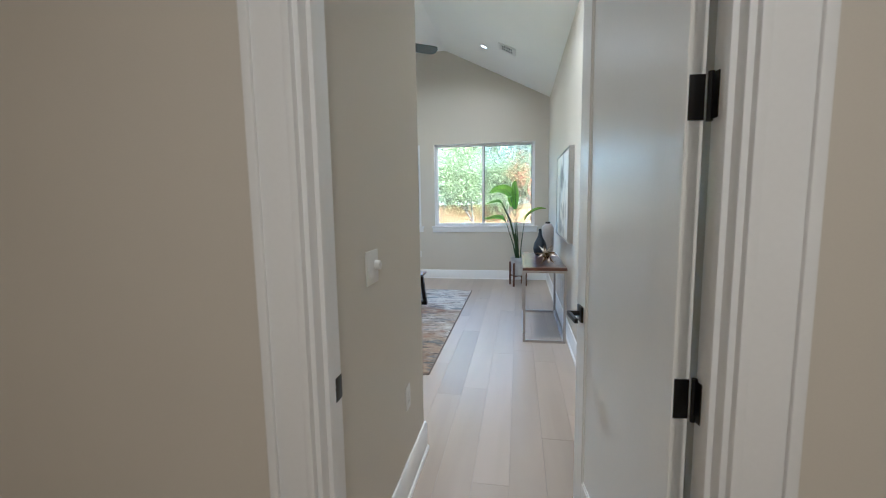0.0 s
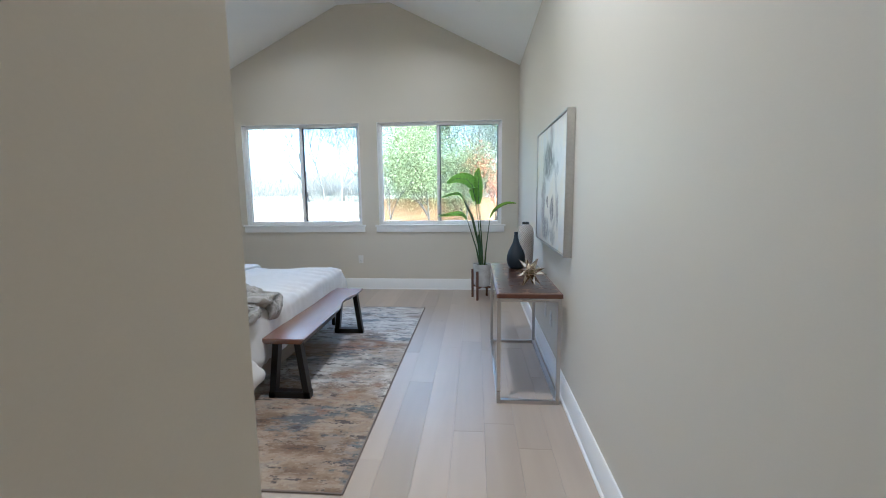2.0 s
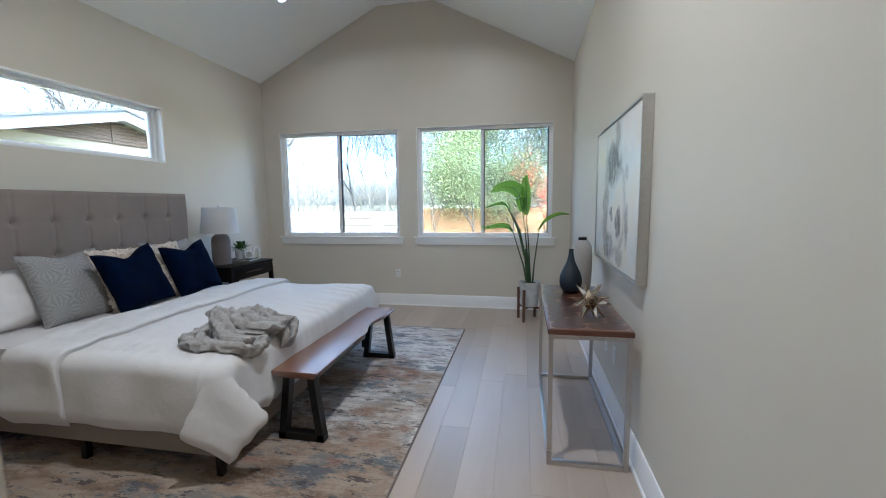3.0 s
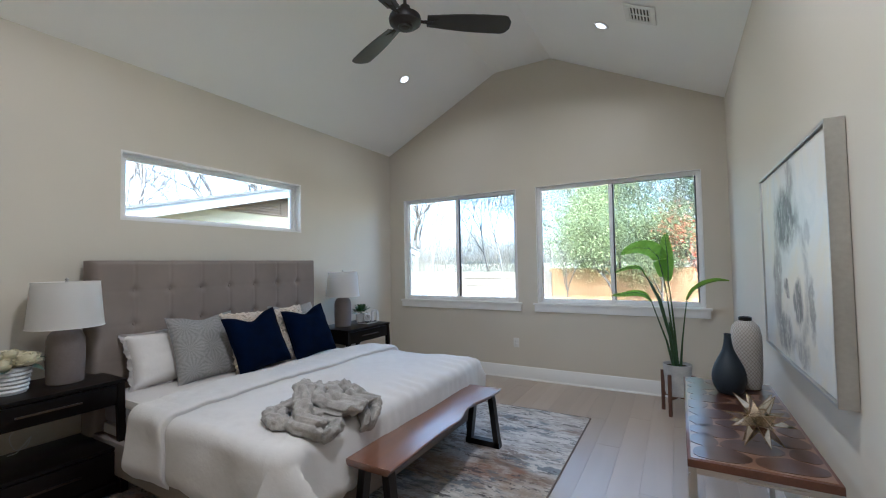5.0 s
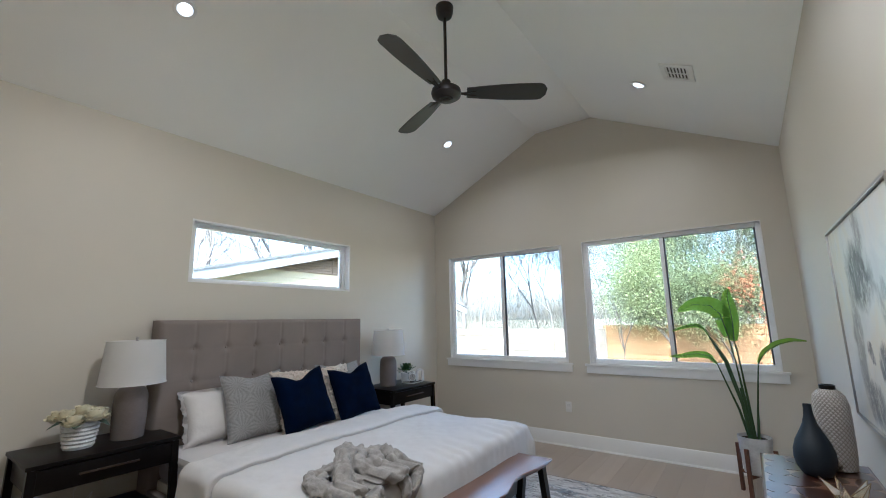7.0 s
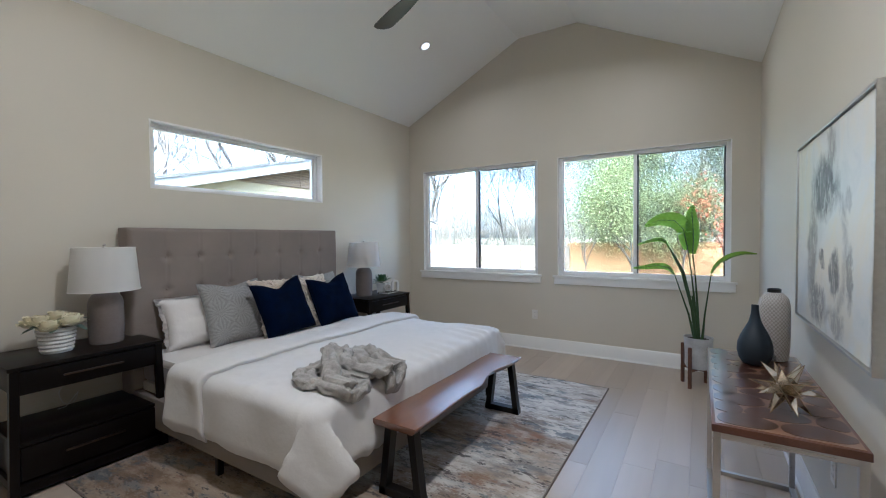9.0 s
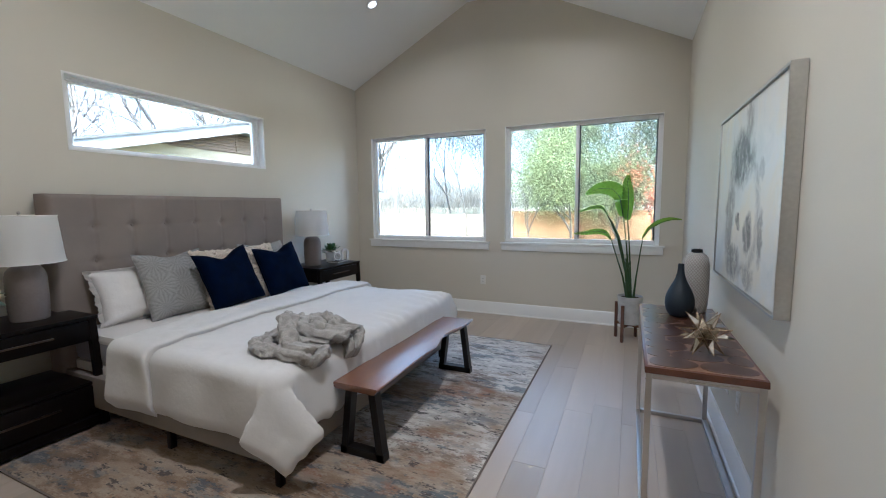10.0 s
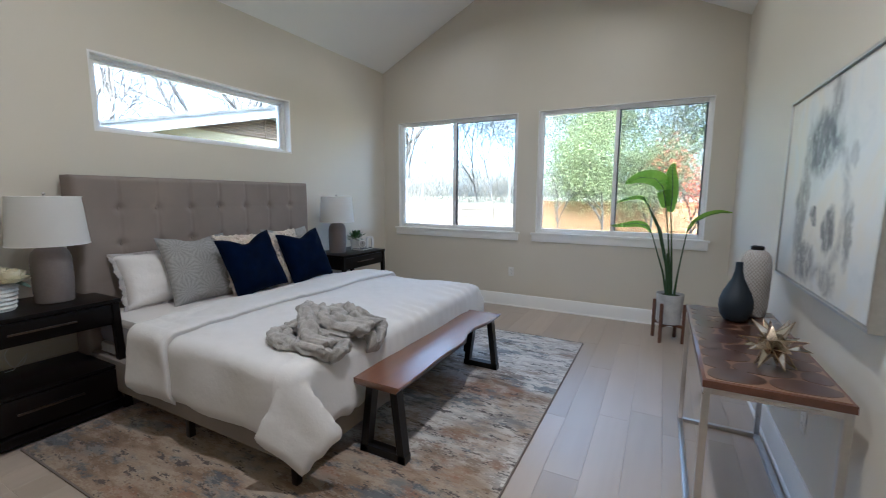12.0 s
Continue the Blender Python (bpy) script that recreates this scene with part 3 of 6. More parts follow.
hbm = bmesh.new()
gf = grid(hbm, 210, 140, hb_front)
rim = [gf[0][j] for j in range(141)] + [gf[i][140] for i in range(1, 211)] + [gf[210][j] for j in range(139, -1, -1)] + [gf[i][0] for i in range(209, 0, -1)]
rb = [hbm.verts.new((-3.66 - BCX, p.co.y, p.co.z)) for p in rim]
for i in range(len(rim)):
    j = (i + 1) % len(rim)
    hbm.faces.new((rim[i], rim[j], rb[j], rb[i]))
headboard = part("headboard", hbm, HEADB, bed, "taupe linen headboard with button tufting", 60)
btn = mesh_of("button", lathe(bmesh.new(), ((0.014, -0.004), (0.013, 0.0), (0.008, 0.005), (0.002, 0.007)), 12), HEADB)
for c in COLS:
    for r in ROWS_Z:
        o = new("button", btn)
        o.parent = headboard
        o.matrix_basis = pose(HBX - 0.027 - BCX, c - BCY, r, 0, 90, 0)
for y in (HY + 0.1, HY + HW - 0.1):
    part("headboard_leg", boxes((-3.64 - BCX, -3.56 - BCX, y - 0.04 - BCY, y + 0.04 - BCY, 0, HZB + 0.01), bev=0.003), BLACK, bed)
FX0, FX1, FY0, FY1 = -3.50 - BCX, -1.55 - BCX, BY0 - 0.045 - BCY, BY1 + 0.045 - BCY
part("side_rail", boxes((FX0, FX1, FY0, FY0 + 0.06, 0.125, 0.335), bev=0.012), HEADB, bed)
part("side_rail", boxes((FX0, FX1, FY1 - 0.06, FY1, 0.125, 0.335), bev=0.012), HEADB, bed)
part("foot_rail", boxes((FX1 - 0.06, FX1, FY0 + 0.06, FY1 - 0.06, 0.125, 0.335), bev=0.012), HEADB, bed)
part("slat_base", boxes((FX0, FX1 - 0.06, FY0 + 0.06, FY1 - 0.06, 0.26, 0.298)), WALNUT, bed)
for x in (-3.3, -2.45, -1.60):
    for y in (FY0 + 0.03, FY1 - 0.03):
        part("leg", boxes((x - 0.018 - BCX, x + 0.018 - BCX, y - 0.018, y + 0.018, 0.0112, 0.13), bev=0.003), BLACK, bed)

GREYSH = surface("grey_box_spring", (0.30, 0.29, 0.31), 0.85, vary=0.05, fine=500, relief=0.2, depth=0.0008)
mattress = thing("mattress", (BCX, BCY, 0.298), "mattress in a pale fitted sheet over a grey box spring", "mattress")
mx0, mx1, my = -3.49 - BCX, BXF + 0.02 - BCX, (BY1 - BY0) / 2 - 0.01
part("box_spring", boxes((mx0, mx1, -my, my, 0.0, 0.10), bev=0.025), SHEETM, mattress, "pale box spring")
part("body", boxes((mx0, mx1, -my, my, 0.10, 0.285), bev=0.045), GREYSH, mattress, "grey mattress side")
part("fitted_sheet", boxes((mx0 + 0.002, mx1 - 0.002, -my - 0.004, my + 0.004, 0.225, 0.302), bev=0.035), LINEN, mattress, "white fitted sheet")


def drape(x, y, thick, off=0.0):
    """Place of a point of a cloth sheet laid over the bed, which falls over its edges."""
    ex = max(0.0, x - BXF)
    ey = (y - BY1) if y > BY1 else ((y - BY0) if y < BY0 else 0.0)
    r = math.hypot(ex, ey)
    px, py = min(x, BXF), min(max(y, BY0), BY1)
    R = 0.07
    n = noise.noise((x * 2.2, y * 2.2, off)) * 0.016 + noise.noise((x * 6.0, y * 5.0, 3 + off)) * 0.006
    n += 0.004 * noise.noise((x * 16, y * 13, 7 + off))
    pz = BTOP + thick + n
    edge = min(BXF - px, py - BY0, BY1 - py)
    pz -= 0.015 * max(0.0, 1 - edge / 0.16) ** 2
    if edge < 0.22 and BXF - px <= edge + 1e-6:       # gathers along the foot edge
        pz += 0.006 * math.sin(y * 46 + 2 * math.sin(y * 9)) * (1 - edge / 0.22)
    if r < 1e-6:
        return Vector((px, py, pz))
    dx, dy = ex / r, ey / r
    if r < R * math.pi / 2:
        o, dz = R * math.sin(r / R), R * (1 - math.cos(r / R))
    else:
        o, dz = R, R + r - R * math.pi / 2
    k = min(1.0, dz / 0.30)
    cor = 2 * ex * abs(ey) / (r * r)
    if ex > 0 and ey > 0:                             # the far corner falls forward over the foot
        th = math.pi / 2 * (math.atan2(abs(ey), ex) / (math.pi / 2)) ** 1.4
        dx, dy = math.cos(th), math.copysign(math.sin(th), ey)
    if ex > 0 and ey < 0:                             # the near corner hangs as a flat flap, creased where it meets the side
        a = math.atan2(ex, -ey) / (math.pi / 2)
        e = lambda f: f * f * (3 - 2 * f)
        if a < 0.16:
            psi = -25 * e(a / 0.16)
        elif a < 0.88:
            psi = -25 + 62 * (a - 0.16) / 0.72
        else:
            psi = 37 * (1 - e((a - 0.88) / 0.12))
        hang = max(0.0, r - R * math.pi / 2)
        lat, down = hang * math.sin(radians(psi)), hang * math.cos(radians(psi))
        th = a * math.pi / 2
        k = min(1.0, hang / 0.30)
        q = o + 0.012 * k + thick + (0.03 * math.sin(math.pi * a) + 0.016 * math.sin(a * 9.0) + 0.02 * noise.noise((a * 3, dz * 4, 4.0))) * k
        ramp_ = min(dz, R)
        return Vector((px + math.sin(th) * q + 0.95 * lat, py - math.cos(th) * q + 0.30 * lat, max(0.05, pz - ramp_ - down)))
    s_ = x if abs(ey) > ex else y
    amp = 0.006 if abs(ey) > ex else 0.013
    fold = (1 - cor) * (k * amp * math.sin(s_ * 17 + 1.3 * math.sin(s_ * 5)) + k * 0.022 * noise.noise((s_ * 2.2, dz * 1.5, 9)))
    fold += cor * k * 0.02 * noise.noise((dx * 2.5, dy * 2.5, dz * 2))
    if ex > abs(ey):                                  # fine gathers down the foot end
        fold += (1 - cor) * k * 0.0035 * math.sin(y * 62 + 3 * math.sin(y * 7))
    flare = 0.012 * k + 0.04 * cor * k
    t_ = thick * (1.0 + 0.15 * cor * k + 0.25 * noise.noise((x * 5, y * 5, 20)))
    q = o + flare + fold + t_
    return Vector((px + dx * q, py + dy * q, max(0.05, pz - dz + 0.17 * cor * k)))


def sheet(x0, x1, drop_foot, drop_side, thick, nx, ny, off=0.0, bulge=0.0):
    bm = bmesh.new()
    y0, y1 = BY0 - drop_side, BY1 + drop_side
    xe = x1 if drop_foot == 0 else BXF + drop_foot
    puff = lambda u, v: min(1.0, min(u * (xe - x0), (1 - u) * (xe - x0), v * (y1 - y0), (1 - v) * (y1 - y0)) / 0.045)
    at = lambda u, v: drape(x0 + (xe - x0) * u + (bulge * math.sin(math.pi * puff(u, v)) if u > 0.5 else 0.0), y0 + (y1 - y0) * v, 0.012 + (thick - 0.012) * math.sqrt(max(0.0, 1 - (1 - puff(u, v)) ** 2)), off)
    low = lambda u, v: drape(x0 + (xe - x0) * u, y0 + (y1 - y0) * v, 0.008, off)
    g1 = grid(bm, nx, ny, at)
    g2 = grid(bm, nx, ny, low)
    rim = lambda g: [g[i][0] for i in range(nx + 1)] + [g[nx][j] for j in range(1, ny + 1)] + [g[i][ny] for i in range(nx - 1, -1, -1)] + [g[0][j] for j in range(ny - 1, 0, -1)]
    r1, r2 = rim(g1), rim(g2)
    for i in range(len(r1)):
        j = (i + 1) % len(r1)
        bm.faces.new((r1[i], r1[j], r2[j], r2[i]))
    return bm


comforter = thing("comforter", (0, 0, 0), "white comforter draped over the bed and folded back", "comforter")
part("body", sheet(-2.72, 0, 0.375, 0.375, 0.036, 130, 190), COMF, comforter, "", 70)
part("fold", sheet(-2.81, -2.45, 0, 0.395, 0.072, 60, 190, 0.0, 0.04), COMF, comforter, "turned-back thick edge", 70)


# ---- pillows ----
def pillow(name, w, h, t, at, rz, lean, mat_, label, roll=0.0, dent=0.0, flange=0.0, seed=0, group="", shag=0.0):
    """A cushion that stands on its lower edge; local y is its thickness, its front looks along -y."""
    p = new(name)
    p.matrix_basis = pose(*at, 0, 0, rz) @ pose(0, 0, 0, lean, 0, 0) @ pose(0, 0, 0, 0, roll, 0)
    tagged(p, label, "pillow", group)
    bm = bmesh.new()
    n = 30

    def at_(u, v, side):
        a, b = 2 * u - 1, 2 * v - 1
        x = a * w / 2 * (1 - 0.07 * (1 - b * b))
        z = b * h / 2 * (1 - 0.09 * (1 - a * a))
        if b > 0 and dent:
            z -= dent * h * math.exp(-(a / 0.42) ** 2) * b
        k = max(0.0, (1 - a ** 4) * (1 - b ** 4)) ** 0.55
        y = side * t / 2 * k * (1 + 0.18 * noise.noise((a * 1.6 + seed, b * 1.6, side * 2)))
        y += 0.010 * noise.noise((a * 3 + seed, b * 3, 5))
        if shag:
            y += side * shag * noise.noise((a * 22, b * 22, seed)) * k
            x += shag * noise.noise((a * 18, b * 18, seed + 3))
            z += shag * noise.noise((a * 18, b * 18, seed + 7))
        return (x, y, z + h / 2)
    g1 = grid(bm, n * (2 if shag else 1), n * (2 if shag else 1), lambda u, v: at_(u, v, -1))
    g2 = grid(bm, n * (2 if shag else 1), n * (2 if shag else 1), lambda u, v: at_(u, v, 1))
    bmesh.ops.remove_doubles(bm, verts=bm.verts, dist=0.0004)
    body = part("cover", bm, mat_, p, "", 80)
    m = n * (2 if shag else 1)
    ring = []
    for i in range(m):
        ring.append((i / m, 0.0))
    for i in range(m):
        ring.append((1.0, i / m))
    for i in range(m):
        ring.append((1 - i / m, 1.0))
    for i in range(m):
        ring.append((0.0, 1 - i / m))
    pts = [Vector(at_(u, v, 0)) for u, v in ring]
    if flange:
        fb = bmesh.new()
        c = Vector((0, 0, h / 2))
        inner = [fb.verts.new(q) for q in pts]
        outer = []
        for i, q in enumerate(pts):
            d = (q - c)
            d.y = 0
            d.normalize()
            wv = 0.008 * math.sin(i * 0.9) + 0.006 * math.sin(i * 2.3)
            outer.append(fb.verts.new(q + d * (flange + 0.3 * wv) + Vector((0, wv, 0))))
        L = len(pts)
        for i in range(L):
            fb.faces.new((inner[i], inner[(i + 1) % L], outer[(i + 1) % L], outer[i]))
        bmesh.ops.solidify(fb, geom=fb.faces[:], thickness=0.004)
        part("flange", fb, mat_, p, "ruffled flat edge", 80)
    else:
        sb = bmesh.new()
        tube(sb, pts + [pts[0]], 0.0035, 6)
        part("seam", sb, mat_, p, "", 80)
    return p


def damask():
    m, t, b = nodes_of("grey_starburst_fabric")
    v = coords(t, (1, 1, 1))
    sep = t.nodes.new("ShaderNodeSeparateXYZ")
    t.links.new(v, sep.inputs[0])

    def op(kind, a, bb=None):
        n = t.nodes.new("ShaderNodeMath")
        n.operation = kind
        for i, q in enumerate((a, bb)):
            if q is None:
                continue
            if isinstance(q, (int, float)):
                n.inputs[i].default_value = q
            else:
                t.links.new(q, n.inputs[i])
        return n.outputs[0]
    S = 0.17
    fx = op('SUBTRACT', op('FLOORED_MODULO', op('ADD', sep.outputs["X"], S * 0.5), S), S / 2)
    fz = op('SUBTRACT', op('FLOORED_MODULO', sep.outputs["Z"], S), S / 2)
    ang = op('ARCTAN2', fz, fx)
    rad = op('SQRT', op('ADD', op('MULTIPLY', fx, fx), op('MULTIPLY', fz, fz)))
    star = op('SINE', op('ADD', op('MULTIPLY', ang, 18.0), op('MULTIPLY', noise_tex(t, v, 60, 3), 3.0)))
    rings = op('SINE', op('MULTIPLY', rad, 190.0))
    pat = op('ADD', op('MULTIPLY', star, 0.85), op('MULTIPLY', rings, 0.15))
    n2 = noise_tex(t, v, 320, 3)
    col = ramp(t, op('ADD', op('MULTIPLY', pat, 0.35), 0.5), ((0.25, (0.205, 0.195, 0.185)), (0.70, (0.30, 0.29, 0.27))))
    col = mix(t, 0.45, col, ramp(t, noise_tex(t, v, 90, 5, 0.7), ((0.3, (0.16, 0.16, 0.16)), (0.7, (0.36, 0.35, 0.34)))))
    t.links.new(col, b.inputs["Base Color"])
    b.inputs["Roughness"].default_value = 0.85
    bump(t, b, op('ADD', pat, op('MULTIPLY', n2, 0.6)), 0.22, 0.0015)
    return m


DAMASK = damask()
FUR = surface("cream_fur", (0.66, 0.57, 0.46), 0.95, vary=0.16, big=14, fine=120, relief=0.9, depth=0.012, sheen=0.3)
PILLOWC = surface("white_cotton", (0.68, 0.65, 0.62), 0.85, vary=0.03, big=5, fine=22, relief=0.45, depth=0.008, spec=0.2)
MT = 0.603    # top of the bedding that the pillows stand on
pillow("bed_pillow", 0.78, 0.40, 0.18, (-3.315, 4.335, MT), 90, -22, PILLOWC, "white bed pillow with a ruffled flat border", flange=0.03, seed=1)
pillow("bed_pillow", 0.86, 0.42, 0.17, (-3.315, 5.235, MT), 90, -22, PILLOWC, "white bed pillow behind the blue cushions", flange=0.03, seed=2)
pillow("throw_pillow", 0.53, 0.53, 0.15, (-3.155, 4.435, MT - 0.012), 90, -22, DAMASK, "grey square cushion with an embossed starburst pattern", dent=0.05, seed=3, group="grey patterned cushions")
pillow("throw_pillow", 0.53, 0.53, 0.15, (-3.155, 5.335, MT - 0.012), 90, -22, DAMASK, "grey patterned cushion mostly hidden behind a blue one", dent=0.05, seed=4, group="grey patterned cushions")
pillow("fur_pillow", 0.84, 0.53, 0.14, (-3.06, 4.98, MT - 0.012), 90, -25, FUR, "shaggy cream faux-fur cushion", seed=5, shag=0.028)
pillow("velvet_pillow", 0.50, 0.49, 0.15, (-2.945, 4.765, MT + 0.018), 90, -22, NAVY, "navy blue velvet square cushion", roll=-6, dent=0.12, seed=6, group="navy cushions")
pillow("velvet_pillow", 0.50, 0.48, 0.15, (-2.945, 5.315, MT + 0.018), 90, -22, NAVY, "navy blue velvet square cushion", roll=-4, dent=0.11, seed=7, group="navy cushions")

# ---- crumpled throw ----
FLEECE = surface("grey_fleece", (0.37, 0.35, 0.32), 0.95, vary=0.2, big=18, fine=230, relief=1.0, depth=0.005, sheen=0.1, spec=0.2)


def bend(ctrl, n=14):
    """A smooth line through control points (x, y, radius, lift)."""
    c = np.array(ctrl, float)
    out = []
    for i in range(len(c) - 1):
        p0, p1, p2, p3 = c[max(i - 1, 0)], c[i], c[i + 1], c[min(i + 2, len(c) - 1)]
        for f in np.linspace(0, 1, n, endpoint=False):
            out.append(0.5 * (2 * p1 + (p2 - p0) * f + (2 * p0 - 5 * p1 + 4 * p2 - p3) * f * f + (3 * p1 - p0 - 3 * p2 + p3) * f ** 3))
    out.append(c[-1])
    return np.array(out)


# folds of the throw as they lie: x, y along the bedding, half width, lift
FOLDS = (
    ((-1.80, 4.12, 0.045, 0.03), (-1.90, 4.02, 0.036, 0.01), (-1.90, 3.96, 0.034, 0), (-1.83, 3.915, 0.036, 0), (-1.74, 3.905, 0.036, 0), (-1.67, 3.93, 0.034, 0)),
    ((-1.84, 4.02, 0.030, 0.01), (-1.80, 3.955, 0.030, 0.008), (-1.72, 3.945, 0.030, 0.005)),
    ((-1.90, 4.25, 0.050, 0.055), (-1.84, 4.15, 0.058, 0.065), (-1.74, 4.06, 0.058, 0.050), (-1.66, 3.98, 0.052, 0.025), (-1.60, 3.93, 0.044, 0.005)),
    ((-1.70, 3.95, 0.034, 0.01), (-1.645, 3.915, 0.036, 0), (-1.585, 3.935, 0.036, 0), (-1.545, 4.01, 0.036, 0), (-1.58, 4.08, 0.034, 0.015)),
    ((-1.88, 4.30, 0.036, 0.075), (-1.78, 4.22, 0.034, 0.075), (-1.71, 4.13, 0.034, 0.065), (-1.63, 4.14, 0.032, 0.045), (-1.60, 4.22, 0.034, 0.035), (-1.65, 4.29, 0.034, 0.04)),
    ((-1.85, 4.34, 0.046, 0.05), (-1.75, 4.36, 0.048, 0.045), (-1.67, 4.40, 0.044, 0.03), (-1.60, 4.43, 0.036, 0.008)),
    ((-1.70, 4.33, 0.040, 0.03), (-1.60, 4.38, 0.040, 0.008), (-1.55, 4.36, 0.034, 0.0), (-1.49, 4.29, 0.030, 0.0)),
    ((-1.62, 4.28, 0.030, 0.02), (-1.56, 4.27, 0.030, 0.005), (-1.48, 4.25, 0.028, 0.0)),
    ((-1.86, 4.20, 0.040, 0.06), (-1.78, 4.29, 0.036, 0.062), (-1.70, 4.27, 0.036, 0.055), (-1.66, 4.20, 0.034, 0.045)),
    ((-1.93, 4.06, 0.032, 0.0), (-1.92, 4.16, 0.036, 0.0), (-1.93, 4.26, 0.040, 0.01), (-1.88, 4.36, 0.042, 0.01), (-1.78, 4.42, 0.038, 0.0)),
    ((-1.83, 4.06, 0.040, 0.01), (-1.75, 4.12, 0.046, 0.02), (-1.70, 4.22, 0.050, 0.02), (-1.74, 4.32, 0.046, 0.02)),
    ((-1.66, 4.04, 0.034, 0.01), (-1.63, 4.13, 0.036, 0.01), (-1.64, 4.24, 0.036, 0.015), (-1.62, 4.33, 0.034, 0.01)),
    ((-1.76, 4.00, 0.030, 0.02), (-1.69, 4.05, 0.030, 0.025), (-1.62, 4.09, 0.030, 0.012)),
)


def cloth_roll(bm, ctrl, seed):
    """One rolled fold of fleece: a flattened, pleated and crumpled roll over the bedding."""
    pts = bend(ctrl, 16)
    n, m = len(pts), 26
    rings = []
    for i in range(n):
        x, y, r, lift = pts[i]
        d = Vector((*(pts[min(i + 1, n - 1)] - pts[max(i - 1, 0)])[:2], 0)).normalized()
        side = Vector((-d.y, d.x, 0))
        end = min(1.0, (min(i, n - 1 - i) + 0.35) / 4.0)
        r = r * (1.0 + 0.22 * noise.noise((x * 14, y * 14, seed))) * math.sqrt(1 - (1 - end) ** 2)
        ring = []
        for k in range(m):
            a = 2 * math.pi * k / m
            twist = a + i * 0.05 + 1.2 * noise.noise((x * 7, y * 7, seed + 5))
            q = (math.cos(a), math.sin(a), i * 0.10)
            pleat = 0.09 * abs(math.sin(2.0 * twist + seed)) + 0.30 * noise.noise((q[0] * 1.5, q[1] * 1.5, q[2] * 2.2 + seed * 7)) + 0.14 * abs(noise.noise((q[0] * 3.2, q[1] * 3.2, q[2] * 5 + seed)))
            rr = r * (0.74 + pleat)
            o = side * (math.cos(a) * rr * 1.12)
            base = drape(x + o.x, y + o.y, 0.036)
            up = drape(x + o.x, y + o.y, 0.136) - base
            ring.append(bm.verts.new(base + up * (max(0.0, lift + 0.82 * r + math.sin(a) * rr * 1.05) / 0.1)))
        rings.append(ring)
    for p_, q_ in zip(rings, rings[1:]):
        for k in range(m):
            bm.faces.new((p_[k], p_[(k + 1) % m], q_[(k + 1) % m], q_[k]))
    bm.faces.new(rings[0])
    bm.faces.new(rings[-1])


tb = bmesh.new()
for k, f in enumerate(FOLDS):
    cloth_roll(tb, f, k * 3.7)
bmesh.ops.recalc_face_normals(tb, faces=tb.faces[:])
blanket = thing("throw_blanket", (0, 0, 0), "crumpled grey fleece throw lying on the comforter", "blanket")
cloth = part("cloth", tb, FLEECE, blanket, "", 80)
md = cloth.modifiers.new("fuse", 'REMESH')
md.mode, md.voxel_size, md.use_smooth_shade = 'VOXEL', 0.003, True

# ---- bench ----
bench = thing("bench", (-1.357, 4.865, 0), "live-edge acacia bench with black trapezoid legs", "bench")
BZ, BLY = 0.452, 0.745


def bench_outline(v, side):
    """Edge of the slab at v along its length; the room side is a live edge with a scooped bay."""
    y = -BLY + 2 * BLY * v
    if side > 0:
        x = 0.142 + 0.006 * math.sin(y * 7) - 0.060 * math.exp(-((y - 0.28) / 0.20) ** 2) + 0.012 * math.exp(-((y - 0.02) / 0.10) ** 2)
    else:
        x = -0.142 + 0.005 * math.sin(y * 6 + 1)
    return x, y


sl = bmesh.new()
rows_ = []
NB = 60
for z_, inset in ((-0.038, 0.014), (-0.030, 0.006), (-0.006, 0.0), (0.0, 0.004)):
    ringv = []
    for i in range(NB + 1):
        x, y = bench_outline(i / NB, 1)
        ringv.append(sl.verts.new((x - inset - (0.012 if z_ < -0.02 else 0), y * (1 - inset * 0.6), BZ + z_)))
    for i in range(NB, -1, -1):
        x, y = bench_outline(i / NB, -1)
        ringv.append(sl.verts.new((x + inset, y * (1 - inset * 0.6), BZ + z_)))
    rows_.append(ringv)
L = len(rows_[0])
for a, b in zip(rows_, rows_[1:]):
    for i in range(L):
        sl.faces.new((a[i], a[(i + 1) % L], b[(i + 1) % L], b[i]))
for ringv, flip in ((rows_[0], True), (rows_[-1], False)):
    for i in range(NB):
        q = (ringv[i], ringv[i + 1], ringv[L - 2 - i], ringv[L - 1 - i])
        sl.faces.new(q)
part("seat", sl, BENCHW, bench, "", 40)
for y in (-0.665, 0.68):
    lb = bmesh.new()
    zf = 0.0112
    w0, w1 = 0.145, 0.095
    for s_ in (-1, 1):
        vs = []
        for z_, c in ((zf, w0 - 0.022), (BZ - 0.038, w1 - 0.022)):
            vs.append([lb.verts.new((s_ * c + dx, y + dy, z_)) for dx, dy in ((-0.022, -0.03), (0.022, -0.03), (0.022, 0.03), (-0.022, 0.03))])
        a, b = vs
        for i in range(4):
            lb.faces.new((a[i], a[(i + 1) % 4], b[(i + 1) % 4], b[i]))
        lb.faces.new(a)
        lb.faces.new(b)
    box(lb, -w0, w0, y - 0.03, y + 0.03, zf, zf + 0.044)
    box(lb, -w1, w1, y - 0.03, y + 0.03, BZ - 0.046, BZ - 0.0375)
    bmesh.ops.bevel(lb, geom=lb.edges[:], offset=0.002, segments=1, affect='EDGES')
    part("leg", lb, BLACK, bench)


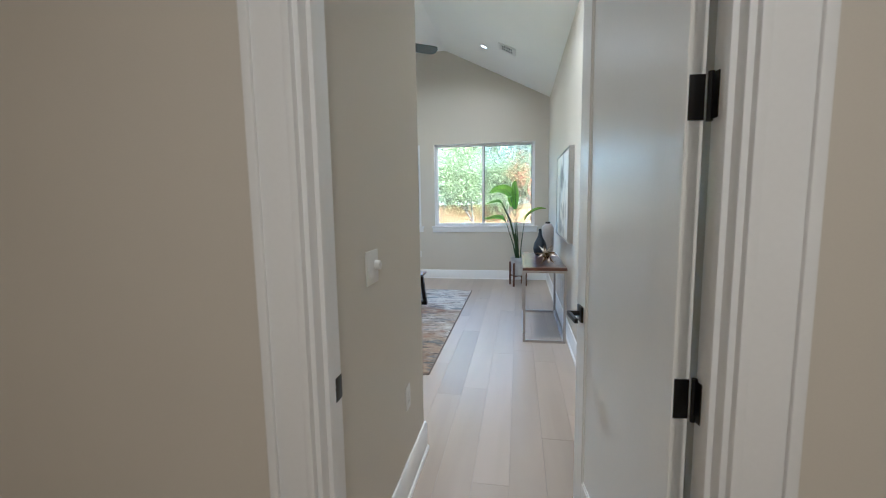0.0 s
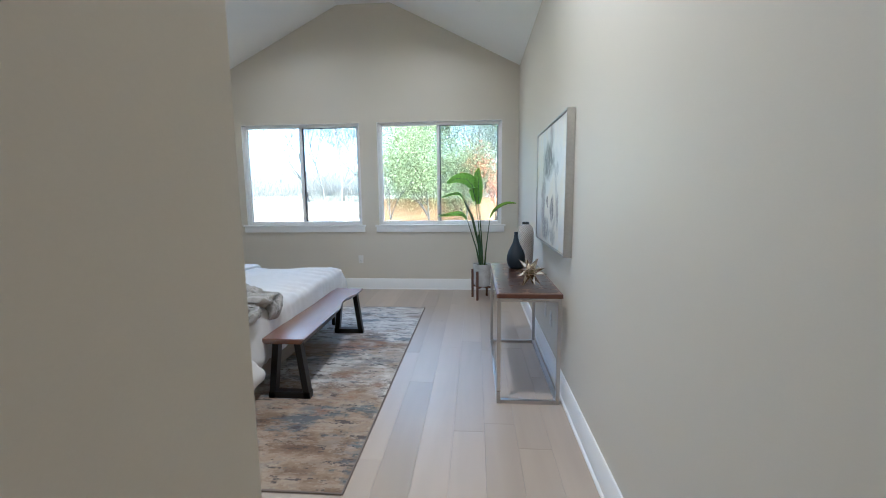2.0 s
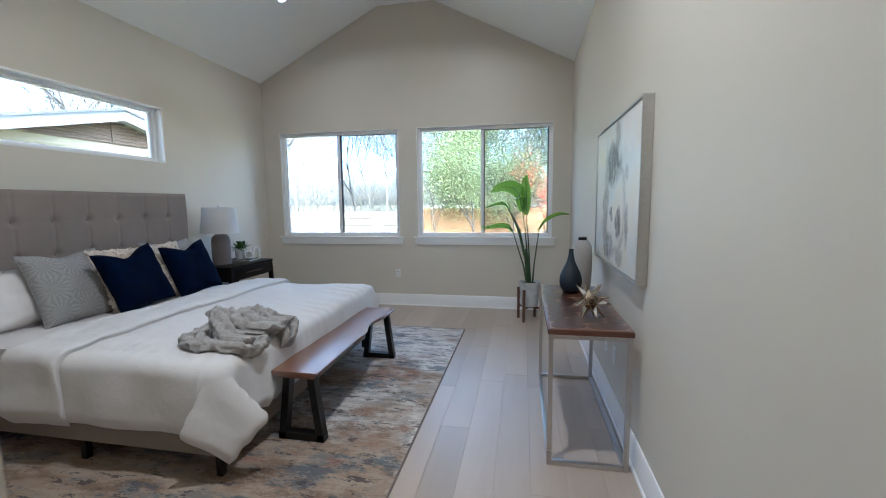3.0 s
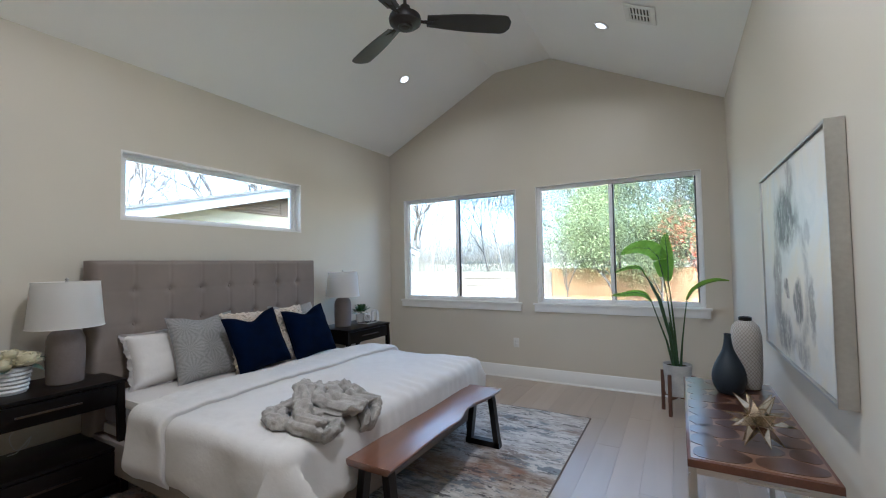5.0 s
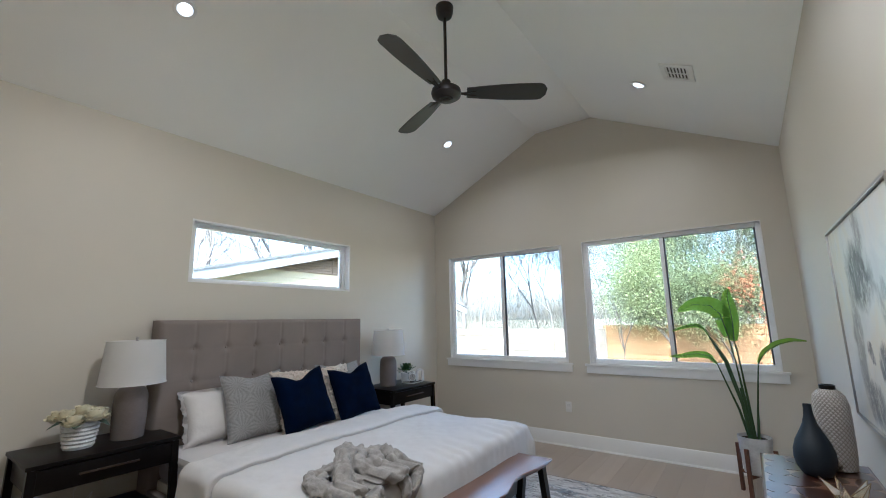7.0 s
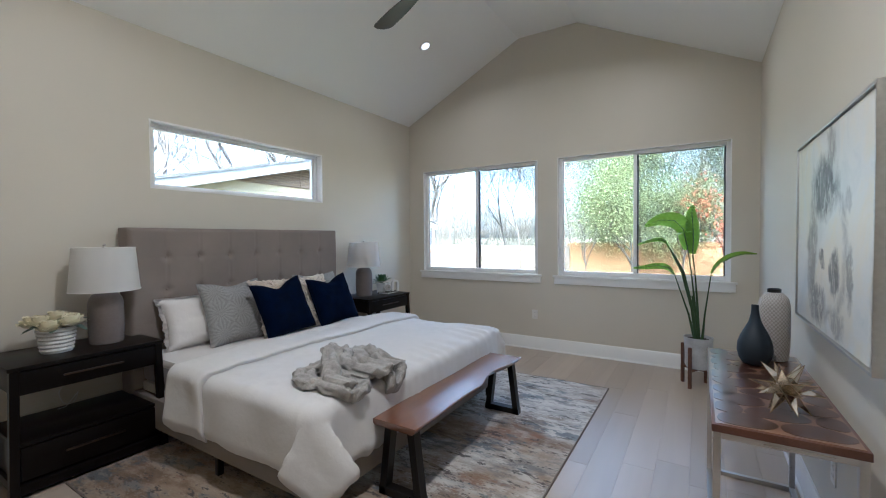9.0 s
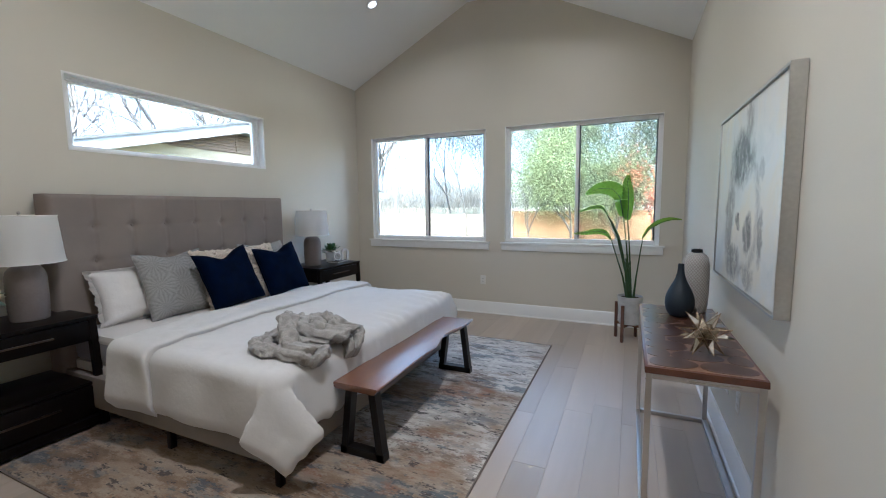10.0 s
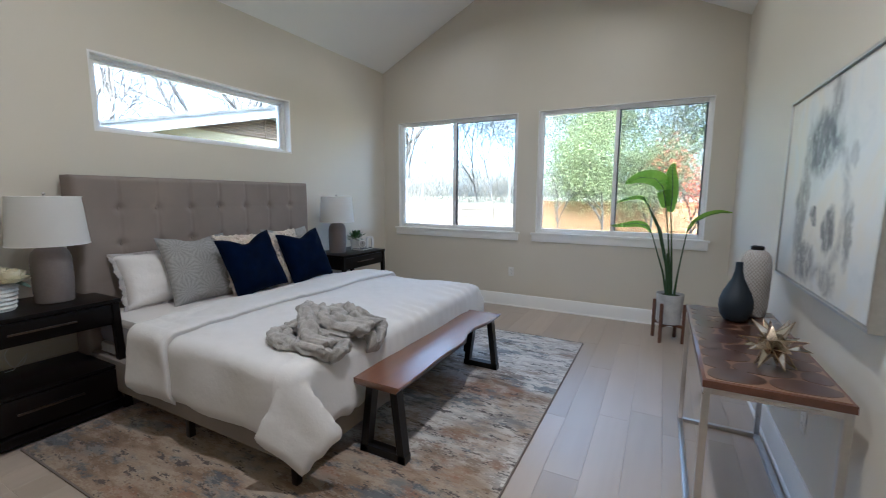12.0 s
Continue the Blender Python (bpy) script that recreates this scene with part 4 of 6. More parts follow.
# ---- nightstands ----
def nightstand(y0, y1, label, group="nightstands"):
    H = 0.735
    x0, x1 = XL + 0.03, -3.165
    n = thing("nightstand", ((x0 + x1) / 2, (y0 + y1) / 2, 0), label, "nightstand", group=group)
    hx_, hy_ = (x1 - x0) / 2, (y1 - y0) / 2
    part("top", boxes((-hx_, hx_, -hy_, hy_, H - 0.022, H), bev=0.003), ESPRESSO, n)
    part("case", boxes((-hx_ + 0.02, hx_ - 0.026, -hy_ + 0.03, hy_ - 0.03, H - 0.165, H - 0.022), bev=0.002), ESPRESSO, n)
    d = part("drawer", boxes((hx_ - 0.026, hx_ - 0.008, -hy_ + 0.045, hy_ - 0.045, H - 0.155, H - 0.032), bev=0.002), ESPRESSO, n)
    part("pull", boxes((hx_ - 0.008, hx_ + 0.008, -0.15, 0.15, H - 0.098, H - 0.088), bev=0.003), BRONZE, d, "long bronze bar pull")
    for sx in (-1, 1):
        for sy in (-1, 1):
            lb = bmesh.new()
            vs = []
            for z_, o in ((0.0, 0.0), (H - 0.022, 0.014)):
                cx, cy = sx * (hx_ - 0.024 + (0.018 if z_ == 0 and sx > 0 else 0)), sy * (hy_ - 0.022 - o * 0.6 + (0.010 if z_ == 0 else 0))
                vs.append([lb.verts.new((cx + dx * 0.021, cy + dy * 0.021, z_)) for dx, dy in ((-1, -1), (1, -1), (1, 1), (-1, 1))])
            a, b = vs
            for i in range(4):
                lb.faces.new((a[i], a[(i + 1) % 4], b[(i + 1) % 4], b[i]))
            lb.faces.new(a)
            lb.faces.new(b)
            bmesh.ops.bevel(lb, geom=lb.edges[:], offset=0.002, segments=1, affect='EDGES')
            part("leg", lb, ESPRESSO, n)
    part("shelf", boxes((-hx_ + 0.02, hx_ - 0.010, -hy_ + 0.030, hy_ - 0.030, 0.285, 0.305), bev=0.003), ESPRESSO, n)
    part("case", boxes((-hx_ + 0.02, hx_ - 0.030, -hy_ + 0.034, hy_ - 0.034, 0.080, 0.285), bev=0.002), ESPRESSO, n)
    d = part("drawer", boxes((hx_ - 0.030, hx_ - 0.010, -hy_ + 0.045, hy_ - 0.045, 0.092, 0.278), bev=0.002), ESPRESSO, n)
    part("pull", boxes((hx_ - 0.010, hx_ + 0.006, -0.15, 0.15, 0.186, 0.196), bev=0.003), BRONZE, d, "long bronze bar pull")
    part("plinth", boxes((-hx_ + 0.02, hx_ + 0.010, -hy_ + 0.012, hy_ - 0.012, 0.022, 0.080), bev=0.010), ESPRESSO, n)
    return n


nightstand(3.075, 3.845, "espresso wood nightstand with lamp and flowers on it")
nightstand(5.965, 6.735, "espresso wood nightstand with lamp and clock on it")
NSZ = 0.735


def table_lamp(x, y, label):
    l = thing("table_lamp", (x, y, NSZ), label, "table lamp", group="bedside lamps")
    prof = [(0.088, 0.0), (0.094, 0.004)]
    for i in range(24):
        z_ = 0.01 + 0.24 * i / 23
        prof.append((0.094 + 0.006 * math.sin(i / 23 * 2.4) + (0.0012 if i % 2 else -0.0012), z_))
    prof += [(0.098, 0.275), (0.090, 0.305), (0.074, 0.328), (0.05, 0.342), (0.022, 0.348), (0.018, 0.37)]
    part("base", lathe(bmesh.new(), prof, 48), CERAM, l, "ribbed taupe ceramic base")
    sh = bmesh.new()
    lathe(sh, ((0.196, 0.355), (0.172, 0.648)), 56, close=False)
    bmesh.ops.solidify(sh, geom=sh.faces[:], thickness=0.0025)
    shade = part("shade", sh, SHADE, l, "white drum fabric shade")
    for r_, z_ in ((0.197, 0.357), (0.1735, 0.646)):
        rg = bmesh.new()
        tube(rg, [(r_ * math.cos(a), r_ * math.sin(a), z_) for a in (2 * math.pi * i / 48 for i in range(49))], 0.003, 6)
        part("hem", rg, SHADE, shade)
    part("spider", boxes((-0.17, 0.17, -0.003, 0.003, 0.628, 0.632), (-0.003, 0.003, -0.17, 0.17, 0.628, 0.632)), STEEL, l)
    part("harp", tube(bmesh.new(), [(0, 0, 0.36), (0, 0, 0.632)], 0.008, 10), STEEL, l)
    part("finial", lathe(bmesh.new(), ((0.006, 0.632), (0.010, 0.645), (0.006, 0.655), (0.011, 0.664), (0.003, 0.674)), 16), STEEL, l, "small metal finial")
    return l


table_lamp(-3.44, 3.617, "table lamp with taupe ceramic base and white shade, off")
table_lamp(-3.47, 6.215, "far table lamp with taupe ceramic base and white shade, off")

# ---- things on the nightstands ----
WHITEC = surface("white_ceramic", (0.74, 0.73, 0.70), 0.4, vary=0.05, relief=0.08)
flowers = thing("flower_basket", (-3.43, 3.355, NSZ), "white woven basket of cream artificial roses", "flower basket")
flowers.scale = (1.2, 1.2, 1.32)
fbm = bmesh.new()
prof = [(0.062, 0.0)]
for i in range(13):
    z_ = 0.004 + 0.108 * i / 12
    prof.append((0.066 + 0.016 * i / 12 + (0.003 if i % 2 else -0.003), z_))
prof += [(0.080, 0.118), (0.074, 0.118), (0.070, 0.10)]
lathe(fbm, prof, 40)
part("basket", fbm, surface("woven_white", (0.70, 0.69, 0.65), 0.7, vary=0.15, big=30, fine=160, relief=0.6, depth=0.004), flowers)
PETAL = surface("cream_petal", (0.78, 0.72, 0.50), 0.7, vary=0.08, big=20, fine=90, relief=0.15, sheen=0.2)
LEAFG = surface("grey_green_leaf", (0.10, 0.14, 0.10), 0.7, vary=0.2, big=14, fine=90, relief=0.2)
rnd = random.Random(4)


def rose(bm, c, r, rn):
    """Nested cups of petals round a bud."""
    for k, (rad, n, h) in enumerate(((0.28, 3, 0.55), (0.55, 4, 0.5), (0.82, 5, 0.35), (1.0, 6, 0.12))):
        for i in range(n):
            a0 = 2 * math.pi * i / n + k * 0.7 + rn.uniform(-0.1, 0.1)
            w = 2 * math.pi / n * 0.72
            for_rows = []
            for v in (0.0, 0.4, 0.75, 1.0):
                row = []
                for u in (-1, -0.5, 0, 0.5, 1):
                    a = a0 + u * w * (0.55 + 0.45 * math.sin(v * 2.2 + 0.5))
                    rr = r * (0.15 + rad * (0.5 + 0.5 * v)) * (1 - 0.08 * u * u)
                    zz = r * (-0.35 + (h + 0.45) * v - 0.18 * u * u * v - (0.18 * v * v if k > 1 else 0))
                    row.append(bm.verts.new((c[0] + rr * math.cos(a), c[1] + rr * math.sin(a), c[2] + zz)))
                for_rows.append(row)
            for p_, q_ in zip(for_rows, for_rows[1:]):
                for j in range(4):
                    bm.faces.new((p_[j], p_[j + 1], q_[j + 1], q_[j]))


def leaf_blade(bm, base, tip, width, droop=0.0, n=6, fold=0.15):
    """A pointed leaf from base to tip with a raised midrib crease."""
    b0, t0 = Vector(base), Vector(tip)
    d = (t0 - b0)
    side = d.cross(Vector((0, 0, 1)))
    if side.length < 1e-4:
        side = Vector((1, 0, 0))
    side.normalize()
    rows_l = []
    for i in range(n + 1):
        u = i / n
        w = width * math.sin(math.pi * min(1, u * 0.94 + 0.04)) ** 0.8
        c = b0 + d * u - Vector((0, 0, droop * u * u))
        rows_l.append([bm.verts.new(c + side * w + Vector((0, 0, fold * w))), bm.verts.new(c), bm.verts.new(c - side * w + Vector((0, 0, fold * w)))])
    for p_, q_ in zip(rows_l, rows_l[1:]):
        for j in range(2):
            bm.faces.new((p_[j], p_[j + 1], q_[j + 1], q_[j]))


for i in range(9):
    a = i * 2.4
    rr = 0.0 if i == 0 else (0.062 if i < 5 else 0.092)
    rb_ = bmesh.new()
    rose(rb_, (rr * math.cos(a), rr * math.sin(a), 0.168 - 0.35 * rr + rnd.uniform(-0.01, 0.01)), 0.049 + rnd.uniform(0, 0.008), rnd)
    part("rose", rb_, PETAL, flowers, "", 70)
for i in range(10):
    a = i * 0.63 + 0.2
    lb_ = bmesh.new()
    leaf_blade(lb_, (0.06 * math.cos(a), 0.06 * math.sin(a), 0.125), (0.135 * math.cos(a), 0.135 * math.sin(a), 0.125 + rnd.uniform(-0.02, 0.05)), 0.026, 0.02)
    part("leaf", lb_, LEAFG, flowers)

PAPER = surface("book_paper", (0.6, 0.58, 0.52), 0.9, vary=0.05)
tray = thing("book", (-3.36, 6.545, NSZ), "dark hardback book lying on the nightstand", "book", rz=3)
part("cover", boxes((-0.075, 0.075, -0.11, 0.11, 0.0, 0.003), (-0.075, 0.075, -0.11, 0.11, 0.019, 0.022), (-0.078, -0.075, -0.11, 0.11, 0.0, 0.022)), SCREEN, tray)
part("pages", boxes((-0.074, 0.071, -0.106, 0.106, 0.003, 0.019)), PAPER, tray)
clock = thing("alarm_clock", (-3.32, 6.475, NSZ + 0.022), "small white twin-bell alarm clock on a book", "clock", rz=-32)
clock.scale = (1.2, 1.2, 1.2)
cb = lathe(bmesh.new(), ((0.036, -0.018), (0.040, -0.014), (0.040, 0.014), (0.036, 0.018)), 32)
bmesh.ops.rotate(cb, verts=cb.verts, cent=(0, 0, 0), matrix=Matrix.Rotation(radians(90), 3, 'Y'))
bmesh.ops.translate(cb, verts=cb.verts, vec=(0, 0, 0.050))
part("case", cb, WHITEC, clock)
fc = lathe(bmesh.new(), ((0.031, 0.0185), (0.031, 0.0195)), 32)
bmesh.ops.rotate(fc, verts=fc.verts, cent=(0, 0, 0), matrix=Matrix.Rotation(radians(90), 3, 'Y'))
bmesh.ops.translate(fc, verts=fc.verts, vec=(0, 0, 0.050))
part("dial", fc, surface("dial_face", (0.36, 0.35, 0.33), 0.5, vary=0.05), clock, "pale grey dial")
part("hand", boxes((0.0198, 0.0206, -0.0012, 0.0012, 0.05, 0.074)), BLACK, clock)
part("hand", boxes((0.0198, 0.0206, 0.0, 0.017, 0.0488, 0.0512)), BLACK, clock)
for sy in (-1, 1):
    part("bell", lathe(bmesh.new(), ((0.013, 0.0), (0.012, 0.007), (0.006, 0.012), (0.002, 0.013)), 16, (0, sy * 0.021, 0.088)), WHITEC, clock)
    part("foot", tube(bmesh.new(), [(0, sy * 0.026, 0.022), (0, sy * 0.032, 0.0)], 0.004, 8), WHITEC, clock)
arch = thing("arch_ornament", (-3.30, 6.605, NSZ + 0.022), "white ceramic arch ornament on a book", "ornament", rz=-32)
arch.scale = (1.15, 1.15, 1.15)
ab = bmesh.new()
outer_, inner_ = [], []
for i in range(21):
    a = math.pi * i / 20
    outer_.append((0.042 * math.cos(a), 0.085 + 0.042 * math.sin(a)))
    inner_.append((0.020 * math.cos(a), 0.085 + 0.020 * math.sin(a)))
prism(ab, [(0.042, 0.0)] + outer_ + [(-0.042, 0.0), (-0.020, 0.0)] + list(reversed(inner_)) + [(0.020, 0.0)], "x", -0.014, 0.014)
bmesh.ops.bevel(ab, geom=[e for e in ab.edges if e.calc_face_angle(0) > 1.0], offset=0.003, segments=2, affect='EDGES')
part("body", ab, WHITEC, arch, "", 40)
splant = thing("potted_plant", (-3.44, 6.50, NSZ), "small green leafy plant in a white pot", "plant")
splant.scale = (1.5, 1.5, 1.5)
part("pot", lathe(bmesh.new(), ((0.030, 0.0), (0.034, 0.004), (0.042, 0.075), (0.043, 0.080), (0.038, 0.080), (0.036, 0.070)), 28), WHITEC, splant)
part("soil", lathe(bmesh.new(), ((0.036, 0.066), (0.036, 0.070)), 20), SOIL, splant)
GREEN = surface("small_leaf_green", (0.05, 0.13, 0.03), 0.55, vary=0.3, big=20, fine=90, relief=0.1)
lb_ = bmesh.new()
rnd = random.Random(8)
for i in range(110):
    a, e = rnd.uniform(0, 6.28), rnd.uniform(0.1, 1.4)
    d = Vector((math.cos(a) * math.cos(e), math.sin(a) * math.cos(e), math.sin(e)))
    p0 = Vector((0, 0, 0.075)) + d * rnd.uniform(0.02, 0.07)
    leaf_blade(lb_, p0, p0 + d * 0.035 + Vector((rnd.uniform(-.015, .015), rnd.uniform(-.015, .015), 0)), 0.011, 0.006, 3)
tagged(part("foliage", lb_, GREEN, splant), kind="stuff")

# ---- console table ----
CX0, CX1, CY0, CY1, CZ = 0.050, 0.470, 4.195, 5.400, 0.750
console = thing("console_table", ((CX0 + CX1) / 2, (CY0 + CY1) / 2, 0), "steel-framed console table with an inlaid wood top", "console table")
hx_, hy_ = (CX1 - CX0) / 2, (CY1 - CY0) / 2
PALEW = wood("honey_wood", (0.15, 0.078, 0.040), (0.26, 0.15, 0.083), 0.3, along=0, grain=14, shift=False, coat=0.8, coat_rough=0.10)
SLICE = wood("walnut_slice", (0.030, 0.012, 0.007), (0.085, 0.036, 0.021), 0.3, along=0, grain=14, shift=True, coat=0.8, coat_rough=0.10)
EDGEW = wood("top_edge_wood", (0.06, 0.022, 0.012), (0.13, 0.05, 0.027), 0.3, along=1, grain=16, shift=False, coat=0.35)
top = part("top", boxes((-hx_, hx_, -hy_, hy_, CZ - 0.030, CZ - 0.002), bev=0.003), EDGEW, console, "dark reddish wood edge")
part("field", boxes((-hx_ + 0.012, hx_ - 0.012, -hy_ + 0.012, hy_ - 0.012, CZ - 0.004, CZ)), PALEW, top, "honey-coloured wood field")
rnd = random.Random(12)
yy, flip = -hy_ + 0.085, 0
while yy < hy_ - 0.07:
    spots = ((-0.105, 0.094), (0.10, 0.098)) if flip == 0 else ((-0.155, 0.050), (0.0, 0.098), (0.158, 0.046))
    for cx, rx in spots:
        ry = 0.066 + rnd.uniform(-0.004, 0.004)
        ov = bmesh.new()
        vs_t, vs_b = [], []
        jx, jy = rnd.uniform(-0.006, 0.006), rnd.uniform(-0.003, 0.003)
        for i in range(22):
            a = 2 * math.pi * i / 22
            f = 1 + 0.05 * math.sin(2 * a + cx * 9) + 0.06 * math.sin(3 * a + yy * 7) + 0.03 * math.sin(5 * a + yy * 11)
            x = max(-hx_ + 0.014, min(hx_ - 0.014, cx + jx + rx * f * math.cos(a)))
            y = yy + jy + ry * f * math.sin(a)
            vs_t.append(ov.verts.new((x, y, CZ + 0.0012)))
            vs_b.append(ov.verts.new((x, y, CZ - 0.003)))
        ov.faces.new(vs_t)
        for i in range(22):
            ov.faces.new((vs_b[i], vs_b[(i + 1) % 22], vs_t[(i + 1) % 22], vs_t[i]))
        part("inlay", ov, SLICE, top)
    yy += 0.116
    flip = 1 - flip
S_ = 0.025
lx, ly = hx_ - 0.004, hy_ - 0.010
for sx in (-1, 1):
    for sy in (-1, 1):
        x0, y0 = (lx - S_ if sx > 0 else -lx), (ly - S_ if sy > 0 else -ly)
        part("leg", boxes((x0, x0 + S_, y0, y0 + S_, 0.0, CZ - 0.030), bev=0.002), STEEL, console)
for z0 in (0.0, CZ - 0.030 - S_):
    for sx in (-1, 1):
        x0 = lx - S_ if sx > 0 else -lx
        part("rail", boxes((x0, x0 + S_, -ly + S_, ly - S_, z0, z0 + S_), bev=0.002), STEEL, console)
    for sy in (-1, 1):
        y0 = ly - S_ if sy > 0 else -ly
        part("rail", boxes((-lx + S_, lx - S_, y0, y0 + S_, z0, z0 + S_), bev=0.002), STEEL, console)

CT = CZ + 0.0015
BLUEV = surface("matte_blue_black", (0.009, 0.016, 0.025), 0.6, vary=0.15, big=8, fine=120, relief=0.12)
va = thing("vase", (0.258, 5.115, CT), "matte blue-black teardrop vase", "vase")
part("body", lathe(bmesh.new(), ((0.038, 0.0), (0.052, 0.006), (0.070, 0.035), (0.078, 0.075), (0.076, 0.110), (0.064, 0.150), (0.045, 0.188), (0.028, 0.225), (0.019, 0.262), (0.016, 0.295), (0.0165, 0.312), (0.013, 0.312), (0.012, 0.28)), 48), BLUEV, va, "", 50)


def diamond():
    """Glazed stoneware with a raised lattice of diamonds round the body."""
    m, t, b = nodes_of("cream_diamond_ceramic")
    v = coords(t, (1, 1, 1))
    sep = t.nodes.new("ShaderNodeSeparateXYZ")
    t.links.new(v, sep.inputs[0])

    def op(kind, a, bb=None):
        n = t.nodes.new("ShaderNodeMath")
        n.operation = kind
        for i, q in enumerate((a, bb)):
            if isinstance(q, (int, float)):
                n.inputs[i].default_value = q
            elif q is not None:
                t.links.new(q, n.inputs[i])
        return n.outputs[0]
    ang = op('MULTIPLY', op('ARCTAN2', sep.outputs["Y"], sep.outputs["X"]), 13.0)
    up = op('MULTIPLY', sep.outputs["Z"], 150.0)
    d = op('MULTIPLY', op('ABSOLUTE', op('SINE', op('ADD', ang, up))), op('ABSOLUTE', op('SINE', op('SUBTRACT', ang, up))))
    grain = noise_tex(t, v, 90, 4)
    col = ramp(t, d, ((0.08, (0.23, 0.205, 0.175)), (0.45, (0.47, 0.435, 0.385))))
    t.links.new(mix(t, 0.25, col, ramp(t, grain, ((0.3, (0.30, 0.27, 0.235)), (0.7, (0.52, 0.48, 0.43)))), ), b.inputs["Base Color"])
    b.inputs["Roughness"].default_value = 0.6
    bump(t, b, d, 0.6, 0.004)
    return m


vb_ = thing("vase", (0.355, 5.275, CT), "tall cream textured vase with a black rim", "vase")
part("body", lathe(bmesh.new(), ((0.050, 0.0), (0.062, 0.006), (0.068, 0.05), (0.071, 0.12), (0.072, 0.22), (0.071, 0.29), (0.062, 0.335), (0.045, 0.356), (0.032, 0.366)), 48), diamond(), vb_, "", 50)
part("rim", lathe(bmesh.new(), ((0.031, 0.362), (0.031, 0.384), (0.026, 0.386), (0.022, 0.380), (0.022, 0.362)), 32), BLACK, vb_, "black rim")

# star ornament: twenty three-sided points on an icosahedron
STARM = surface("antique_mirror", (0.74, 0.68, 0.57), 0.13, metal=1.0, vary=0.25, big=14, fine=60, relief=0.05)
STARE = surface("brass_edge", (0.30, 0.22, 0.12), 0.4, metal=1.0, vary=0.2)
star = thing("star_ornament", (0.288, 4.42, CT), "faceted mirrored star ornament with dark brass edges", "ornament", rz=17)
sm = bmesh.new()
phi = (1 + 5 ** 0.5) / 2
ico = [Vector(v).normalized() for s1 in (-1, 1) for s2 in (-1, 1) for v in ((0, s1, s2 * phi), (s1, s2 * phi, 0), (s2 * phi, 0, s1))]
dode = []
for i in range(12):
    for j in range(i + 1, 12):
        for k in range(j + 1, 12):
            if all((a - b).length < 1.1 for a, b in ((ico[i], ico[j]), (ico[j], ico[k]), (ico[i], ico[k]))):
                dode.append((ico[i] + ico[j] + ico[k]).normalized())
tiltm = Matrix.Rotation(radians(20.9), 3, 'X')
RI, RO = 0.038, 0.114
spikes = []
for tip in dode:
    ring5 = sorted(ico, key=lambda d: (d - tip).length)[:3]
    a1 = tip.orthogonal().normalized()
    b1 = tip.cross(a1)
    ring5.sort(key=lambda d: math.atan2(d.dot(b1), d.dot(a1)))
    spikes.append((tip, ring5))
lowest = min((tiltm @ (t_ * RO)).z for t_, _ in spikes)
edges_bm = bmesh.new()
for tip, ring5 in spikes:
    sp = bmesh.new()
    tv = sp.verts.new(tiltm @ (tip * RO) - Vector((0, 0, lowest)))
    rv = [sp.verts.new(tiltm @ (d * RI) - Vector((0, 0, lowest))) for d in ring5]
    for i in range(3):
        sp.faces.new((rv[i], rv[(i + 1) % 3], tv))
        tube(edges_bm, [rv[i].co, tv.co], [0.0016, 0.0010], 5)
    part("point", sp, STARM, star, "", 0)
part("edging", edges_bm, STARE, star, "dark brass seams")

